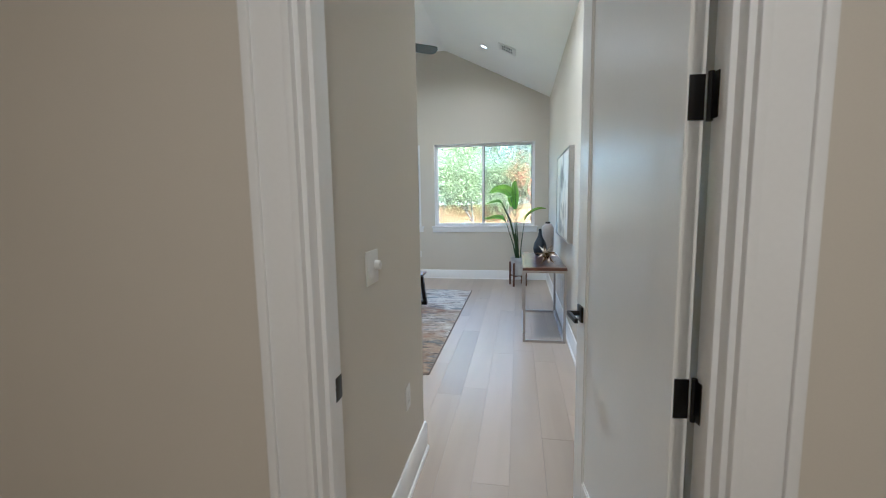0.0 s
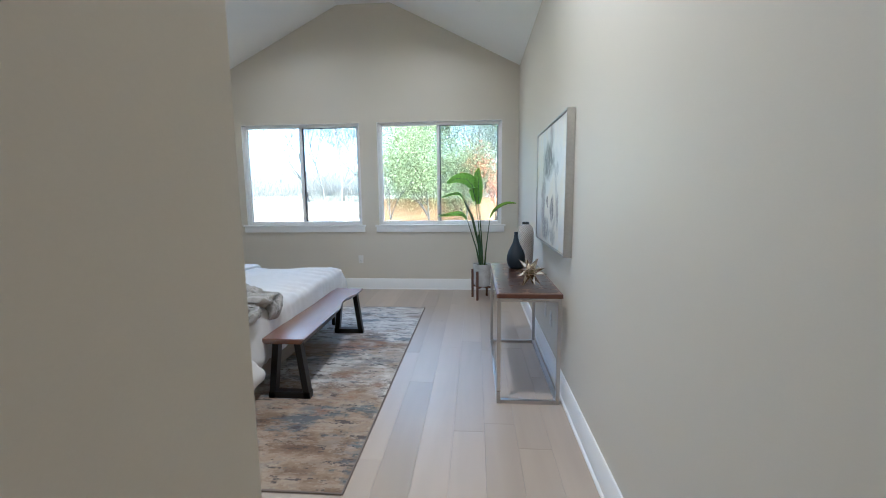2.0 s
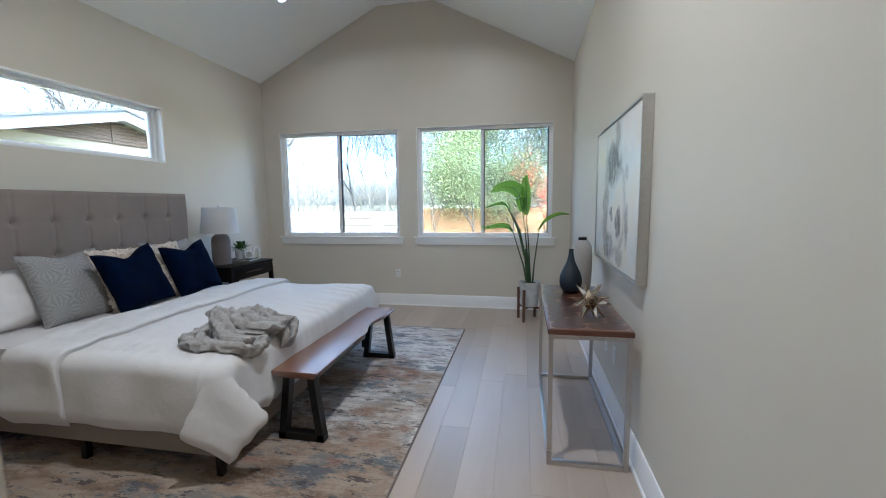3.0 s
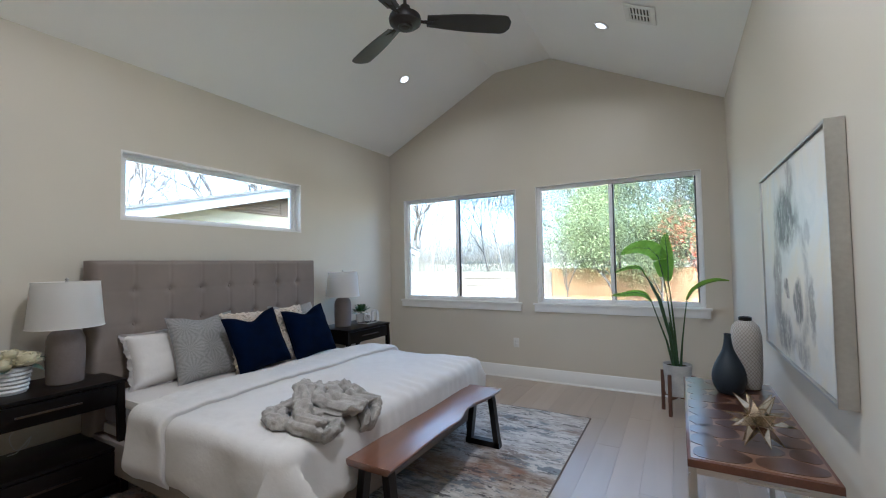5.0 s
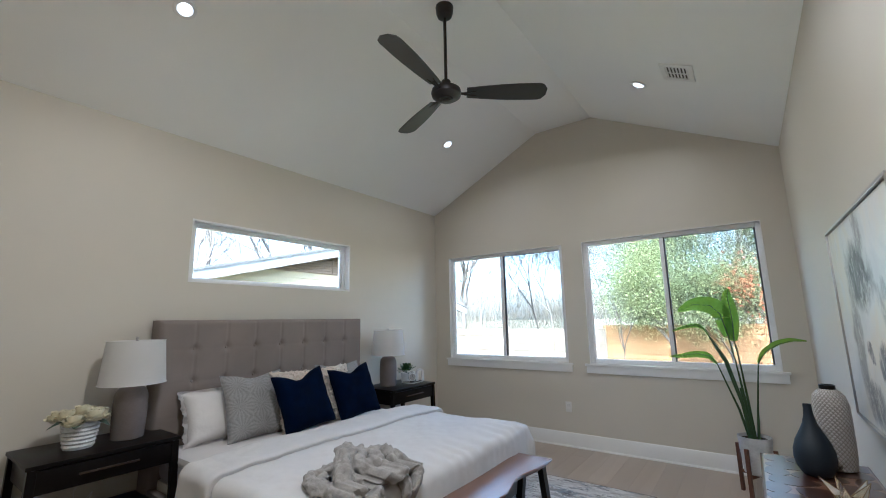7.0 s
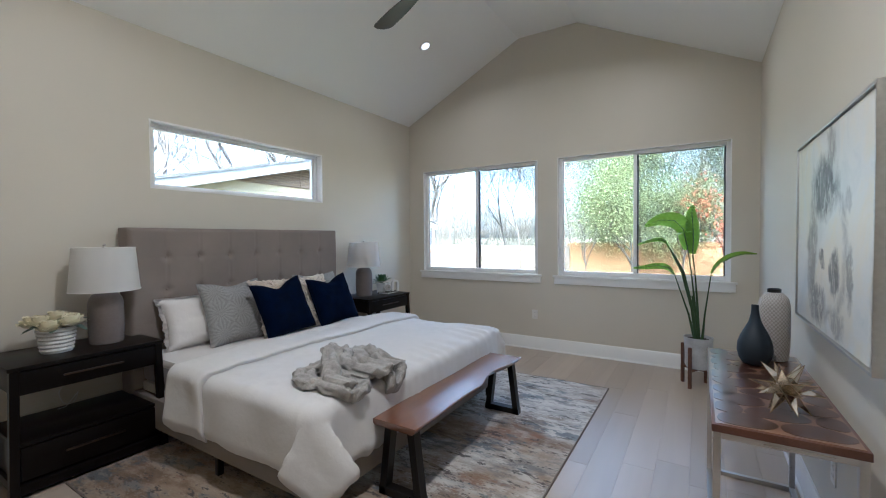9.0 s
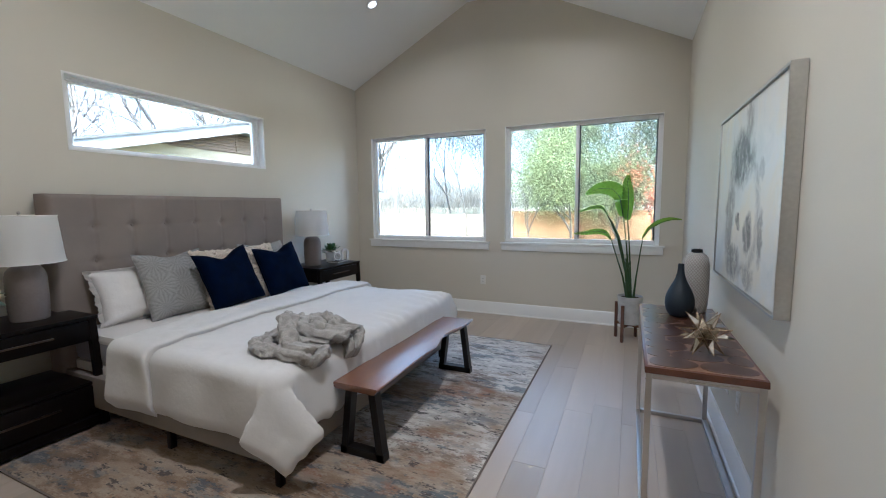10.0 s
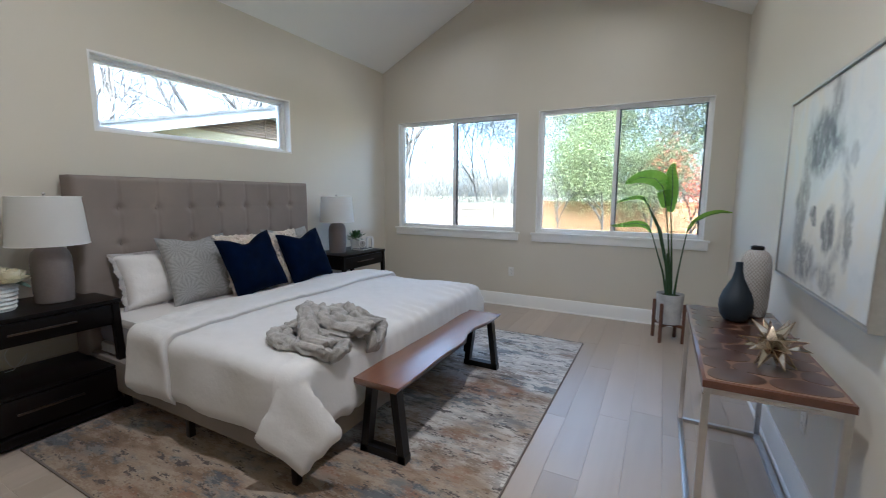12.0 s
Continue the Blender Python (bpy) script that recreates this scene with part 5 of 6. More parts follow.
# ---- picture ----
def art():
    """Pale canvas with charcoal strokes laid round a ring; local y runs along the wall, z up."""
    m, t, b = nodes_of("abstract_canvas")
    v = coords(t, (1, 1, 1))
    nz = node(t, "ShaderNodeTexNoise", Scale=5.0, Detail=7.0, Roughness=0.7)
    t.links.new(v, nz.inputs["Vector"])
    sc = t.nodes.new("ShaderNodeVectorMath")
    sc.operation = 'MULTIPLY_ADD'
    sc.inputs[1].default_value = (0.20, 0.20, 0.20)
    t.links.new(nz.outputs["Color"], sc.inputs[0])
    t.links.new(v, sc.inputs[2])
    W, H = PY1 - PY0, PZ1 - PZ0
    mask = None
    # strokes: place and half size as shares of the canvas from its far upper corner, and weight
    for u, w_, ru, rw, k in ((0.47, 0.30, 0.15, 0.15, 1.0), (0.54, 0.14, 0.05, 0.10, 0.7), (0.29, 0.62, 0.075, 0.24, 0.75), (0.38, 0.86, 0.11, 0.09, 0.85), (0.45, 0.63, 0.035, 0.030, 1.0),
                             (0.60, 0.69, 0.055, 0.090, 0.9), (0.77, 0.70, 0.030, 0.13, 0.7), (0.64, 0.92, 0.08, 0.06, 0.6), (0.75, 0.38, 0.04, 0.06, 0.4), (0.31, 0.36, 0.05, 0.16, 0.6)):
        cy, cz = W / 2 - W * u + 0.10, H / 2 - H * w_ + 0.10
        mp = t.nodes.new("ShaderNodeMapping")
        mp.inputs["Location"].default_value = (0, -0.77 * cy / (W * ru), -0.77 * cz / (H * rw))
        mp.inputs["Scale"].default_value = (0.0, 0.77 / (W * ru), 0.77 / (H * rw))
        t.links.new(sc.outputs[0], mp.inputs["Vector"])
        ln = t.nodes.new("ShaderNodeVectorMath")
        ln.operation = 'LENGTH'
        t.links.new(mp.outputs[0], ln.inputs[0])
        one = ramp(t, ln.outputs["Value"], ((0.62, (k, k, k)), (1.05, (0, 0, 0))))
        mask = one if mask is None else mix(t, 1.0, mask, one, 'LIGHTEN')
    mp = t.nodes.new("ShaderNodeMapping")      # faint ring that ties the strokes together
    mp.inputs["Location"].default_value = (0, -0.10 / (W * 0.27), -(0.10 - 0.10 * H) / (H * 0.36))
    mp.inputs["Scale"].default_value = (0.0, 1 / (W * 0.27), 1 / (H * 0.36))
    t.links.new(sc.outputs[0], mp.inputs["Vector"])
    ln = t.nodes.new("ShaderNodeVectorMath")
    ln.operation = 'LENGTH'
    t.links.new(mp.outputs[0], ln.inputs[0])
    mask = mix(t, 1.0, mask, ramp(t, ln.outputs["Value"], ((0.70, (0, 0, 0)), (0.86, (0.5, 0.5, 0.5)), (1.0, (0, 0, 0)))), 'LIGHTEN')
    n1 = noise_tex(t, coords(t, (1, 1.0, 0.5)), 16.0, 9, 0.75, 0.8)
    n2 = noise_tex(t, v, 2.1, 5, 0.6, 0.6)
    brush = ramp(t, n1, ((0.40, (0.30, 0.30, 0.30)), (0.50, (1, 1, 1))))
    mask = mix(t, 1.0, mask, brush, 'MULTIPLY')
    base = ramp(t, n2, ((0.30, (0.52, 0.54, 0.53)), (0.46, (0.66, 0.66, 0.63)), (0.58, (0.68, 0.64, 0.53)), (0.72, (0.70, 0.70, 0.69))))
    dark = ramp(t, noise_tex(t, v, 14.0, 5, 0.7), ((0.38, (0.035, 0.033, 0.035)), (0.62, (0.17, 0.16, 0.16))))
    col = mix(t, mask, base, dark)
    n3 = noise_tex(t, coords(t, (1, 1, 0.6)), 3.6, 6, 0.7, 0.8)
    col = mix(t, ramp(t, n3, ((0.60, (0, 0, 0)), (0.72, (0.25, 0.25, 0.25)))), col, (0.30, 0.31, 0.32))
    t.links.new(col, b.inputs["Base Color"])
    b.inputs["Roughness"].default_value = 0.42
    bump(t, b, n1, 0.2, 0.002)
    return m


PY0, PY1, PZ0, PZ1, PX = 4.190, 5.395, 0.985, 1.895, 0.460
picture = thing("framed_picture", (XR, (PY0 + PY1) / 2, (PZ0 + PZ1) / 2), "abstract grey and cream canvas in a thin silver frame", "picture")
hy_, hz_ = (PY1 - PY0) / 2, (PZ1 - PZ0) / 2
d0 = PX - XR
SILVER = surface("silver_leaf", (0.58, 0.57, 0.54), 0.35, metal=0.9, vary=0.1)
for y0, y1, z0, z1 in ((-hy_, -hy_ + 0.012, -hz_, hz_), (hy_ - 0.012, hy_, -hz_, hz_), (-hy_ + 0.012, hy_ - 0.012, -hz_, -hz_ + 0.012), (-hy_ + 0.012, hy_ - 0.012, hz_ - 0.012, hz_)):
    part("frame_bar", boxes((d0, -0.002, y0, y1, z0, z1), bev=0.0015), SILVER, picture)
part("canvas", boxes((d0 + 0.008, -0.006, -hy_ + 0.017, hy_ - 0.017, -hz_ + 0.017, hz_ - 0.017), bev=0.002), art(), picture, "canvas with grey brush strokes")
part("backing", boxes((-0.014, -0.004, -hy_ + 0.012, hy_ - 0.012, -hz_ + 0.012, hz_ - 0.012)), SCREEN, picture)

# ---- bird of paradise plant ----
PXC, PYC = 0.005, 7.03
stand = thing("plant_stand", (PXC, PYC, 0), "walnut four-leg plant stand", "plant stand", rz=18)
for k in range(4):
    a = radians(45 + 90 * k)
    lb_ = bmesh.new()
    box(lb_, 0.132, 0.158, -0.013, 0.013, 0.0, 0.385, 0.003)
    bmesh.ops.rotate(lb_, verts=lb_.verts, cent=(0, 0, 0), matrix=Matrix.Rotation(a, 3, 'Z'))
    part("leg", lb_, WALNUT, stand)
for k in range(2):
    cb = boxes((-0.134, 0.134, -0.012, 0.012, 0.150 - 0.001 * k, 0.176 - 0.001 * k), bev=0.002)
    bmesh.ops.rotate(cb, verts=cb.verts, cent=(0, 0, 0), matrix=Matrix.Rotation(radians(45 + 90 * k), 3, 'Z'))
    part("cross_bar", cb, WALNUT, stand)
plant = thing("bird_of_paradise", (PXC, PYC, 0.176), "tall bird-of-paradise plant in a pale concrete pot", "plant")
part("pot", lathe(bmesh.new(), ((0.095, 0.0), (0.103, 0.006), (0.122, 0.285), (0.123, 0.292), (0.112, 0.292), (0.108, 0.25)), 40), CONCRETE, plant)
part("soil", lathe(bmesh.new(), ((0.109, 0.258), (0.109, 0.266)), 28), SOIL, plant)


def leaf_mat(name, c1, c2):
    m, t, b = nodes_of(name)
    v = coords(t, (1, 1, 1))
    n = noise_tex(t, v, 9, 4)
    col = ramp(t, n, ((0.3, c1), (0.7, c2)))
    t.links.new(col, b.inputs["Base Color"])
    b.inputs["Roughness"].default_value = 0.27
    b.inputs["Transmission Weight"].default_value = 0.0
    tl = t.nodes.new("ShaderNodeBsdfTranslucent")
    tl.inputs[0].default_value = (0.42, 0.62, 0.05, 1)
    ms = t.nodes.new("ShaderNodeMixShader")
    ms.inputs[0].default_value = 0.45
    t.links.new(b.outputs[0], ms.inputs[1])
    t.links.new(tl.outputs[0], ms.inputs[2])
    t.links.new(ms.outputs[0], t.nodes["Material Output"].inputs[0])
    bump(t, b, noise_tex(t, v, 50, 3), 0.15, 0.002)
    return m


BLEAF = leaf_mat("broad_leaf_green", (0.030, 0.085, 0.010), (0.070, 0.17, 0.020))
STEM = surface("plant_stem", (0.030, 0.065, 0.018), 0.5, vary=0.2, big=8, fine=60, relief=0.1)


def broad_leaf(bm, pts, width, side, cup=0.25, n=60, m=8, waves=12):
    """A long ribbed leaf along a curved midrib; side: the way its blade spreads."""
    P = [Vector(p) for p in pts]

    def curve(u):
        k = u * (len(P) - 1)
        i = min(int(k), len(P) - 2)
        f = k - i
        p0, p1, p2, p3 = P[max(i - 1, 0)], P[i], P[i + 1], P[min(i + 2, len(P) - 1)]
        return 0.5 * ((2 * p1) + (p2 - p0) * f + (2 * p0 - 5 * p1 + 4 * p2 - p3) * f * f + (3 * p1 - p0 - 3 * p2 + p3) * f ** 3)
    sd = Vector(side).normalized()

    def at(u, v):
        c = curve(u)
        d = (curve(min(1, u + 0.02)) - curve(max(0, u - 0.02))).normalized()
        s_ = (sd - d * sd.dot(d)).normalized()
        nn = d.cross(s_)
        w = width * (math.sin(math.pi * min(1.0, u * 0.93 + 0.07)) ** 0.7) * (1 - 0.25 * u)
        q = 2 * v - 1
        rib = 0.007 * math.sin((u - abs(q) * 0.16) * waves * 6.28) * min(1, abs(q) * 3) * (1 - q ** 6)
        return c + s_ * (q * w) + nn * (cup * w * q * q + rib + 0.02 * w * math.sin(u * 23 + q * 3))
    grid(bm, n, m, at)


# midribs in metres from the pot's base centre
leaves = (
    (((-0.09, 0.02, 1.12), (-0.13, 0.00, 1.32), (-0.20, -0.02, 1.40), (-0.33, -0.04, 1.41), (-0.46, -0.05, 1.35)), 0.085, (0.25, 0.1, -1.0)),
    (((-0.05, 0.0, 1.08), (-0.045, 0.0, 1.22), (-0.05, 0.0, 1.36), (-0.06, 0.01, 1.47), (-0.045, 0.01, 1.545)), 0.066, (1.0, 0.35, 0.0)),
    (((0.10, 0.0, 0.90), (0.16, 0.0, 0.99), (0.25, 0.0, 1.055), (0.34, 0.0, 1.085), (0.44, 0.0, 1.085)), 0.062, (0.1, 1.0, -0.45)),
    (((-0.20, 0.0, 0.88), (-0.25, 0.0, 0.945), (-0.34, 0.0, 0.965), (-0.46, 0.0, 0.945), (-0.58, 0.0, 0.93)), 0.046, (0.0, 0.7, -0.9)),
    (((-0.24, 0.0, 1.13), (-0.275, 0.0, 1.20), (-0.34, 0.0, 1.225), (-0.45, 0.0, 1.20), (-0.53, -0.01, 1.165)), 0.036, (0.0, 0.9, -0.6)),
)
for pts, wd, sd in leaves:
    lb_ = bmesh.new()
    broad_leaf(lb_, pts, wd, sd)
    part("leaf", lb_, BLEAF, plant, "glossy ribbed green leaf", 70)
    rbm = bmesh.new()
    tube(rbm, pts, [0.006, 0.005, 0.004, 0.003, 0.0015], 6)
    part("midrib", rbm, STEM, plant)
for pts, rad in (
    (((-0.01, 0.0, 0.26), (-0.03, 0.0, 0.6), (-0.06, 0.0, 0.9), (-0.09, 0.02, 1.12)), (0.014, 0.010, 0.006, 0.005)),
    (((0.005, 0.01, 0.26), (-0.01, 0.01, 0.6), (-0.03, 0.0, 0.9), (-0.05, 0.0, 1.08)), (0.014, 0.010, 0.006, 0.005)),
    (((0.03, 0.0, 0.26), (0.05, 0.0, 0.5), (0.08, 0.0, 0.75), (0.10, 0.0, 0.90)), (0.012, 0.008, 0.006, 0.005)),
    (((-0.03, 0.0, 0.26), (-0.08, 0.0, 0.5), (-0.15, 0.0, 0.72), (-0.20, 0.0, 0.88)), (0.013, 0.009, 0.006, 0.005)),
    (((-0.02, -0.01, 0.26), (-0.05, -0.01, 0.55), (-0.13, -0.005, 0.9), (-0.20, 0.0, 1.05), (-0.24, 0.0, 1.13)), (0.016, 0.014, 0.018, 0.012, 0.005)),
    (((-0.02, 0.01, 0.26), (-0.02, 0.01, 0.45), (-0.05, 0.01, 0.68)), (0.024, 0.020, 0.010)),
):
    part("stem", tube(bmesh.new(), pts, list(rad), 10), STEM, plant, "", 60)


# ---- switch and outlets ----
sw = thing("light_switch", (XH, 1.555, 1.168), "white two-gang switch plate with a rocker and a dimmer knob", "light switch")
part("plate", boxes((0.0, 0.006, -0.0605, 0.0605, -0.061, 0.061), bev=0.0035), PLASTIC, sw)
rk = bmesh.new()
prism(rk, ((0.005, -0.034), (0.011, -0.034), (0.0075, 0.0), (0.007, 0.034), (0.005, 0.034)), "y", -0.041, -0.008)
part("rocker", rk, PLASTIC, sw)
kb = lathe(bmesh.new(), ((0.0185, 0.005), (0.0185, 0.012), (0.0165, 0.024), (0.0145, 0.0255), (0.012, 0.024)), 32)
bmesh.ops.rotate(kb, verts=kb.verts, cent=(0, 0, 0), matrix=Matrix.Rotation(radians(90), 3, 'Y'))
bmesh.ops.translate(kb, verts=kb.verts, vec=(0, 0.030, 0.004))
part("dimmer_knob", kb, PLASTIC, sw)
for y, z in ((-0.025, 0.05), (-0.025, -0.05), (0.030, 0.05), (0.030, -0.04)):
    sc_ = lathe(bmesh.new(), ((0.003, 0.0055), (0.003, 0.0066)), 10)
    bmesh.ops.rotate(sc_, verts=sc_.verts, cent=(0, 0, 0), matrix=Matrix.Rotation(radians(90), 3, 'Y'))
    bmesh.ops.translate(sc_, verts=sc_.verts, vec=(0, y, z))
    part("screw", sc_, TRIM, sw)


def outlet(at, rz, label):
    """A duplex outlet; its face looks along local +x."""
    o = thing("wall_outlet", at, label, "outlet", rz=rz, group="wall outlets")
    part("plate", boxes((0.0, 0.005, -0.036, 0.036, -0.058, 0.058), bev=0.002), PLASTIC, o)
    for z in (0.02, -0.02):
        part("receptacle", boxes((0.004, 0.0066, -0.016, 0.016, z - 0.014, z + 0.014), bev=0.001), PLASTIC, o)
        part("slot", boxes((0.0062, 0.0068, -0.008, -0.006, z - 0.005, z + 0.006), (0.0062, 0.0068, 0.006, 0.008, z - 0.005, z + 0.006)), SCREEN, o)


outlet((XH, 1.99, 0.465), 0, "white wall outlet low on the passage wall")
outlet((-1.775, YF, 0.445), -90, "white wall outlet under the windows")
outlet((XR, 5.08, 0.40), 180, "white wall outlet behind the console table")
outlet((XR, 4.83, 0.40), 180, "white wall outlet behind the console table")

# lamp cord hanging below the nightstand
cord = thing("lamp_cord", (-3.62, 3.46, 0.305), "clear lamp cord hanging behind the nightstand", "cord")
cp = [(0.0, 0.05 * math.cos(a) * (1 + 0.1 * math.sin(3 * a)), 0.09 + 0.07 * math.sin(a)) for a in (2 * math.pi * i / 26 for i in range(27))]
part("cable", tube(bmesh.new(), [(-0.03, 0.02, 0.26), (-0.02, 0.01, 0.22)] + cp[6:] + [(0.0, -0.02, 0.006), (0.0, -0.06, 0.004)], 0.0025, 6), PLASTIC, cord)

# ---- outside: ground, fence, house, trees ----
GZ = -0.36
GRASS = surface("winter_grass", (0.16, 0.15, 0.075), 0.95, vary=0.35, big=0.6, fine=30, relief=0.8, depth=0.03)
gb = bmesh.new()
for a in ((-1500, -1500), (1500, -1500), (1500, 1500), (-1500, 1500)):
    gb.verts.new((a[0], a[1], GZ))
gb.verts.ensure_lookup_table()
gb.faces.new(gb.verts[:])
structure("ground", gb, GRASS, "dry winter lawn reaching to the horizon", "ground", 0)

CEDAR = wood("cedar_board", (0.21, 0.118, 0.042), (0.32, 0.19, 0.074), 0.75, along=0, grain=10, relief=0.3)
# the same cedar with a washed-out hue that stands in for strong sun
PALEC = wood("sunlit_pale_cedar", (0.13, 0.108, 0.076), (0.18, 0.152, 0.110), 0.8, along=0, grain=10, relief=0.3)


def board_fence(x0, bays, y, top, mat_, label, pitch=0.152, bay=2.4, post_front=False, gap=0.014):
    f = thing("fence", (x0, y, GZ), label, "fence")
    Hf = top - GZ
    nb = int(Hf / pitch)
    bd = mesh_of("board", boxes((0.0, bay - 0.006, -0.045, -0.022, 0.0, pitch - gap)), mat_, 0)
    py = (-0.11, -0.045) if post_front else (-0.02, 0.08)
    bt = mesh_of("batten", boxes((0.0, bay - 0.006, -0.021, -0.006, 0.0, gap + 0.03)), mat_, 0)
    ps = mesh_of("post", boxes((-0.05, 0.05, py[0], py[1], 0.0, Hf - 0.02), bev=0.004), mat_, 0)
    for i in range(bays + 1):
        o = new("post", ps)
        o.parent = f
        o.matrix_basis = pose(i * bay, 0, 0)
    for i in range(bays):
        for k in range(nb):
            o = new("board", bd)
            o.parent = f
            o.matrix_basis = pose(i * bay, 0.004 * math.sin(i * 3 + k * 5), Hf - pitch * (k + 1) + 0.01, 0, 0, 0)
            o = new("batten", bt)
            o.parent = f
            o.matrix_basis = pose(i * bay, 0, Hf - pitch * (k + 1) - gap - 0.005)
    return f


board_fence(-3.85, 4, 17.0, 1.26, CEDAR, "orange cedar fence of horizontal boards", gap=0.024)
board_fence(-21.85, 10, 17.0, 1.16, PALEC, "cedar fence of wide horizontal boards, coloured pale as if in full sun", 0.27, 1.8, True, 0.034)

# neighbour's gabled house beyond the high window
SIDING = surface("cream_siding", (0.33, 0.285, 0.18), 0.75, vary=0.05, big=1.0, fine=50, relief=0.15)
SHINGLE = surface("grey_shingle", (0.10, 0.095, 0.09), 0.9, vary=0.3, big=4, fine=30, relief=0.6, depth=0.01)
FASCIA = surface("weathered_white_board", (0.235, 0.235, 0.225), 0.7, vary=0.08, big=2, fine=40, relief=0.15)
LOUVRE = surface("brown_louvre", (0.16, 0.115, 0.075), 0.8, vary=0.15)
house = thing("house", (-8.2, 9.20, GZ), "neighbour's cream-sided gabled house with white fascia", "house")
HWID, HP, SL = 5.2, 3.36 - GZ, 0.25      # half width, peak height over ground, roof slope
wall_h = HP - 0.14
hb_ = bmesh.new()
prism(hb_, ((-HWID, 0.0), (HWID, 0.0), (HWID, wall_h - SL * HWID), (0.0, wall_h), (-HWID, wall_h - SL * HWID)), "x", -7.0, -0.05)
hw_ = part("wall", hb_, SIDING, house, "", 0)
zb = 0.0
while zb < wall_h - 0.1:
    half = HWID if zb < wall_h - SL * HWID else max(0.1, (wall_h - zb - 0.10) / SL)
    part("siding_board", boxes((-0.05, -0.035, -half, half, zb + 0.004, zb + 0.155)), SIDING, hw_, "", 0)
    zb += 0.16
for s_ in (-1, 1):
    rf = bmesh.new()
    prism(rf, ((0.0, HP), (s_ * (HWID + 0.4), HP - SL * (HWID + 0.4)), (s_ * (HWID + 0.4), HP - SL * (HWID + 0.4) - 0.05), (0.0, HP - 0.05)), "x", -7.3, 0.36)
    part("roof", rf, SHINGLE, house, "grey shingle roof", 0)
    fs = bmesh.new()
    prism(fs, ((0.0, HP - 0.05), (s_ * (HWID + 0.4), HP - SL * (HWID + 0.4) - 0.05), (s_ * (HWID + 0.4), HP - SL * (HWID + 0.4) - 0.25), (0.0, HP - 0.25)), "x", 0.30, 0.33)
    part("fascia", fs, FASCIA, house, "white fascia board", 0)
    sf = bmesh.new()
    prism(sf, ((0.0, HP - 0.16), (s_ * (HWID + 0.4), HP - SL * (HWID + 0.4) - 0.16), (s_ * (HWID + 0.4), HP - SL * (HWID + 0.4) - 0.18), (0.0, HP - 0.18)), "x", -0.05, 0.30)
    part("soffit", sf, FASCIA, house, "white soffit", 0)
lv_ = part("louvre_vent", boxes((-0.036, -0.030, -1.55, 1.55, HP - 0.70, HP - 0.68)), LOUVRE, house, "brown triangular louvred gable vent", 0)
zz_ = HP - 0.68
while zz_ < HP - 0.24:
    half = (HP - 0.24 - zz_) / SL + 0.02
    sb_ = bmesh.new()
    prism(sb_, ((-0.034, zz_ + 0.05), (-0.005, zz_), (0.0, zz_ + 0.006), (-0.028, zz_ + 0.056)), "y", -half, half)
    part("slat", sb_, LOUVRE, lv_, "", 0)
    zz_ += 0.062
part("mullion", boxes((-0.03, 0.004, -0.02, 0.02, HP - 0.68, HP - 0.26)), LOUVRE, lv_, "", 0)

BARK = surface("grey_bark", (0.15, 0.132, 0.11), 0.95, vary=0.3, big=6, fine=40, relief=0.7, depth=0.02, stretch=(1, 1, 0.3))


DARKBARK = surface("brown_bark", (0.040, 0.032, 0.025), 0.95, vary=0.3, big=6, fine=40, relief=0.7, depth=0.02)
PALEBARK = surface("pale_bark", (0.26, 0.235, 0.20), 0.95, vary=0.2, big=6, fine=40, relief=0.5, depth=0.02)


def branches(verts, faces, p, d, length, rad, depth, rn, tips):
    """One crooked limb with its side limbs, down to twigs."""
    steps = 4
    ring0 = None
    for i in range(steps + 1):
        a = d.orthogonal().normalized()
        b = d.cross(a)
        r_ = rad * (1 - 0.55 * i / steps)
        base = len(verts)
        for k in range(5):
            q = 2 * math.pi * k / 5
            verts.append(p + r_ * (math.cos(q) * a + math.sin(q) * b))
        if ring0 is not None:
            for k in range(5):
                faces.append((ring0 + k, ring0 + (k + 1) % 5, base + (k + 1) % 5, base + k))
        ring0 = base
        if i == steps:
            break
        p = p + d * (length / steps)
        d = (d + Vector((rn.uniform(-.22, .22), rn.uniform(-.22, .22), rn.uniform(-.10, .16)))).normalized()
        if depth > 0 and i >= 1:
            for _ in range(2):
                sd = (d + Vector((rn.uniform(-1, 1), rn.uniform(-1, 1), rn.uniform(-.3, .7))) * 0.9).normalized()
                branches(verts, faces, p.copy(), sd, length * rn.uniform(0.5, 0.75), r_ * 0.62, depth - 1, rn, tips)
    tips.append(p)


def mesh_from(name, verts, faces, mat_):
    me = bpy.data.meshes.new(name)
    me.from_pydata([tuple(v) for v in verts], [], faces)
    me.materials.append(mat_)
    return me


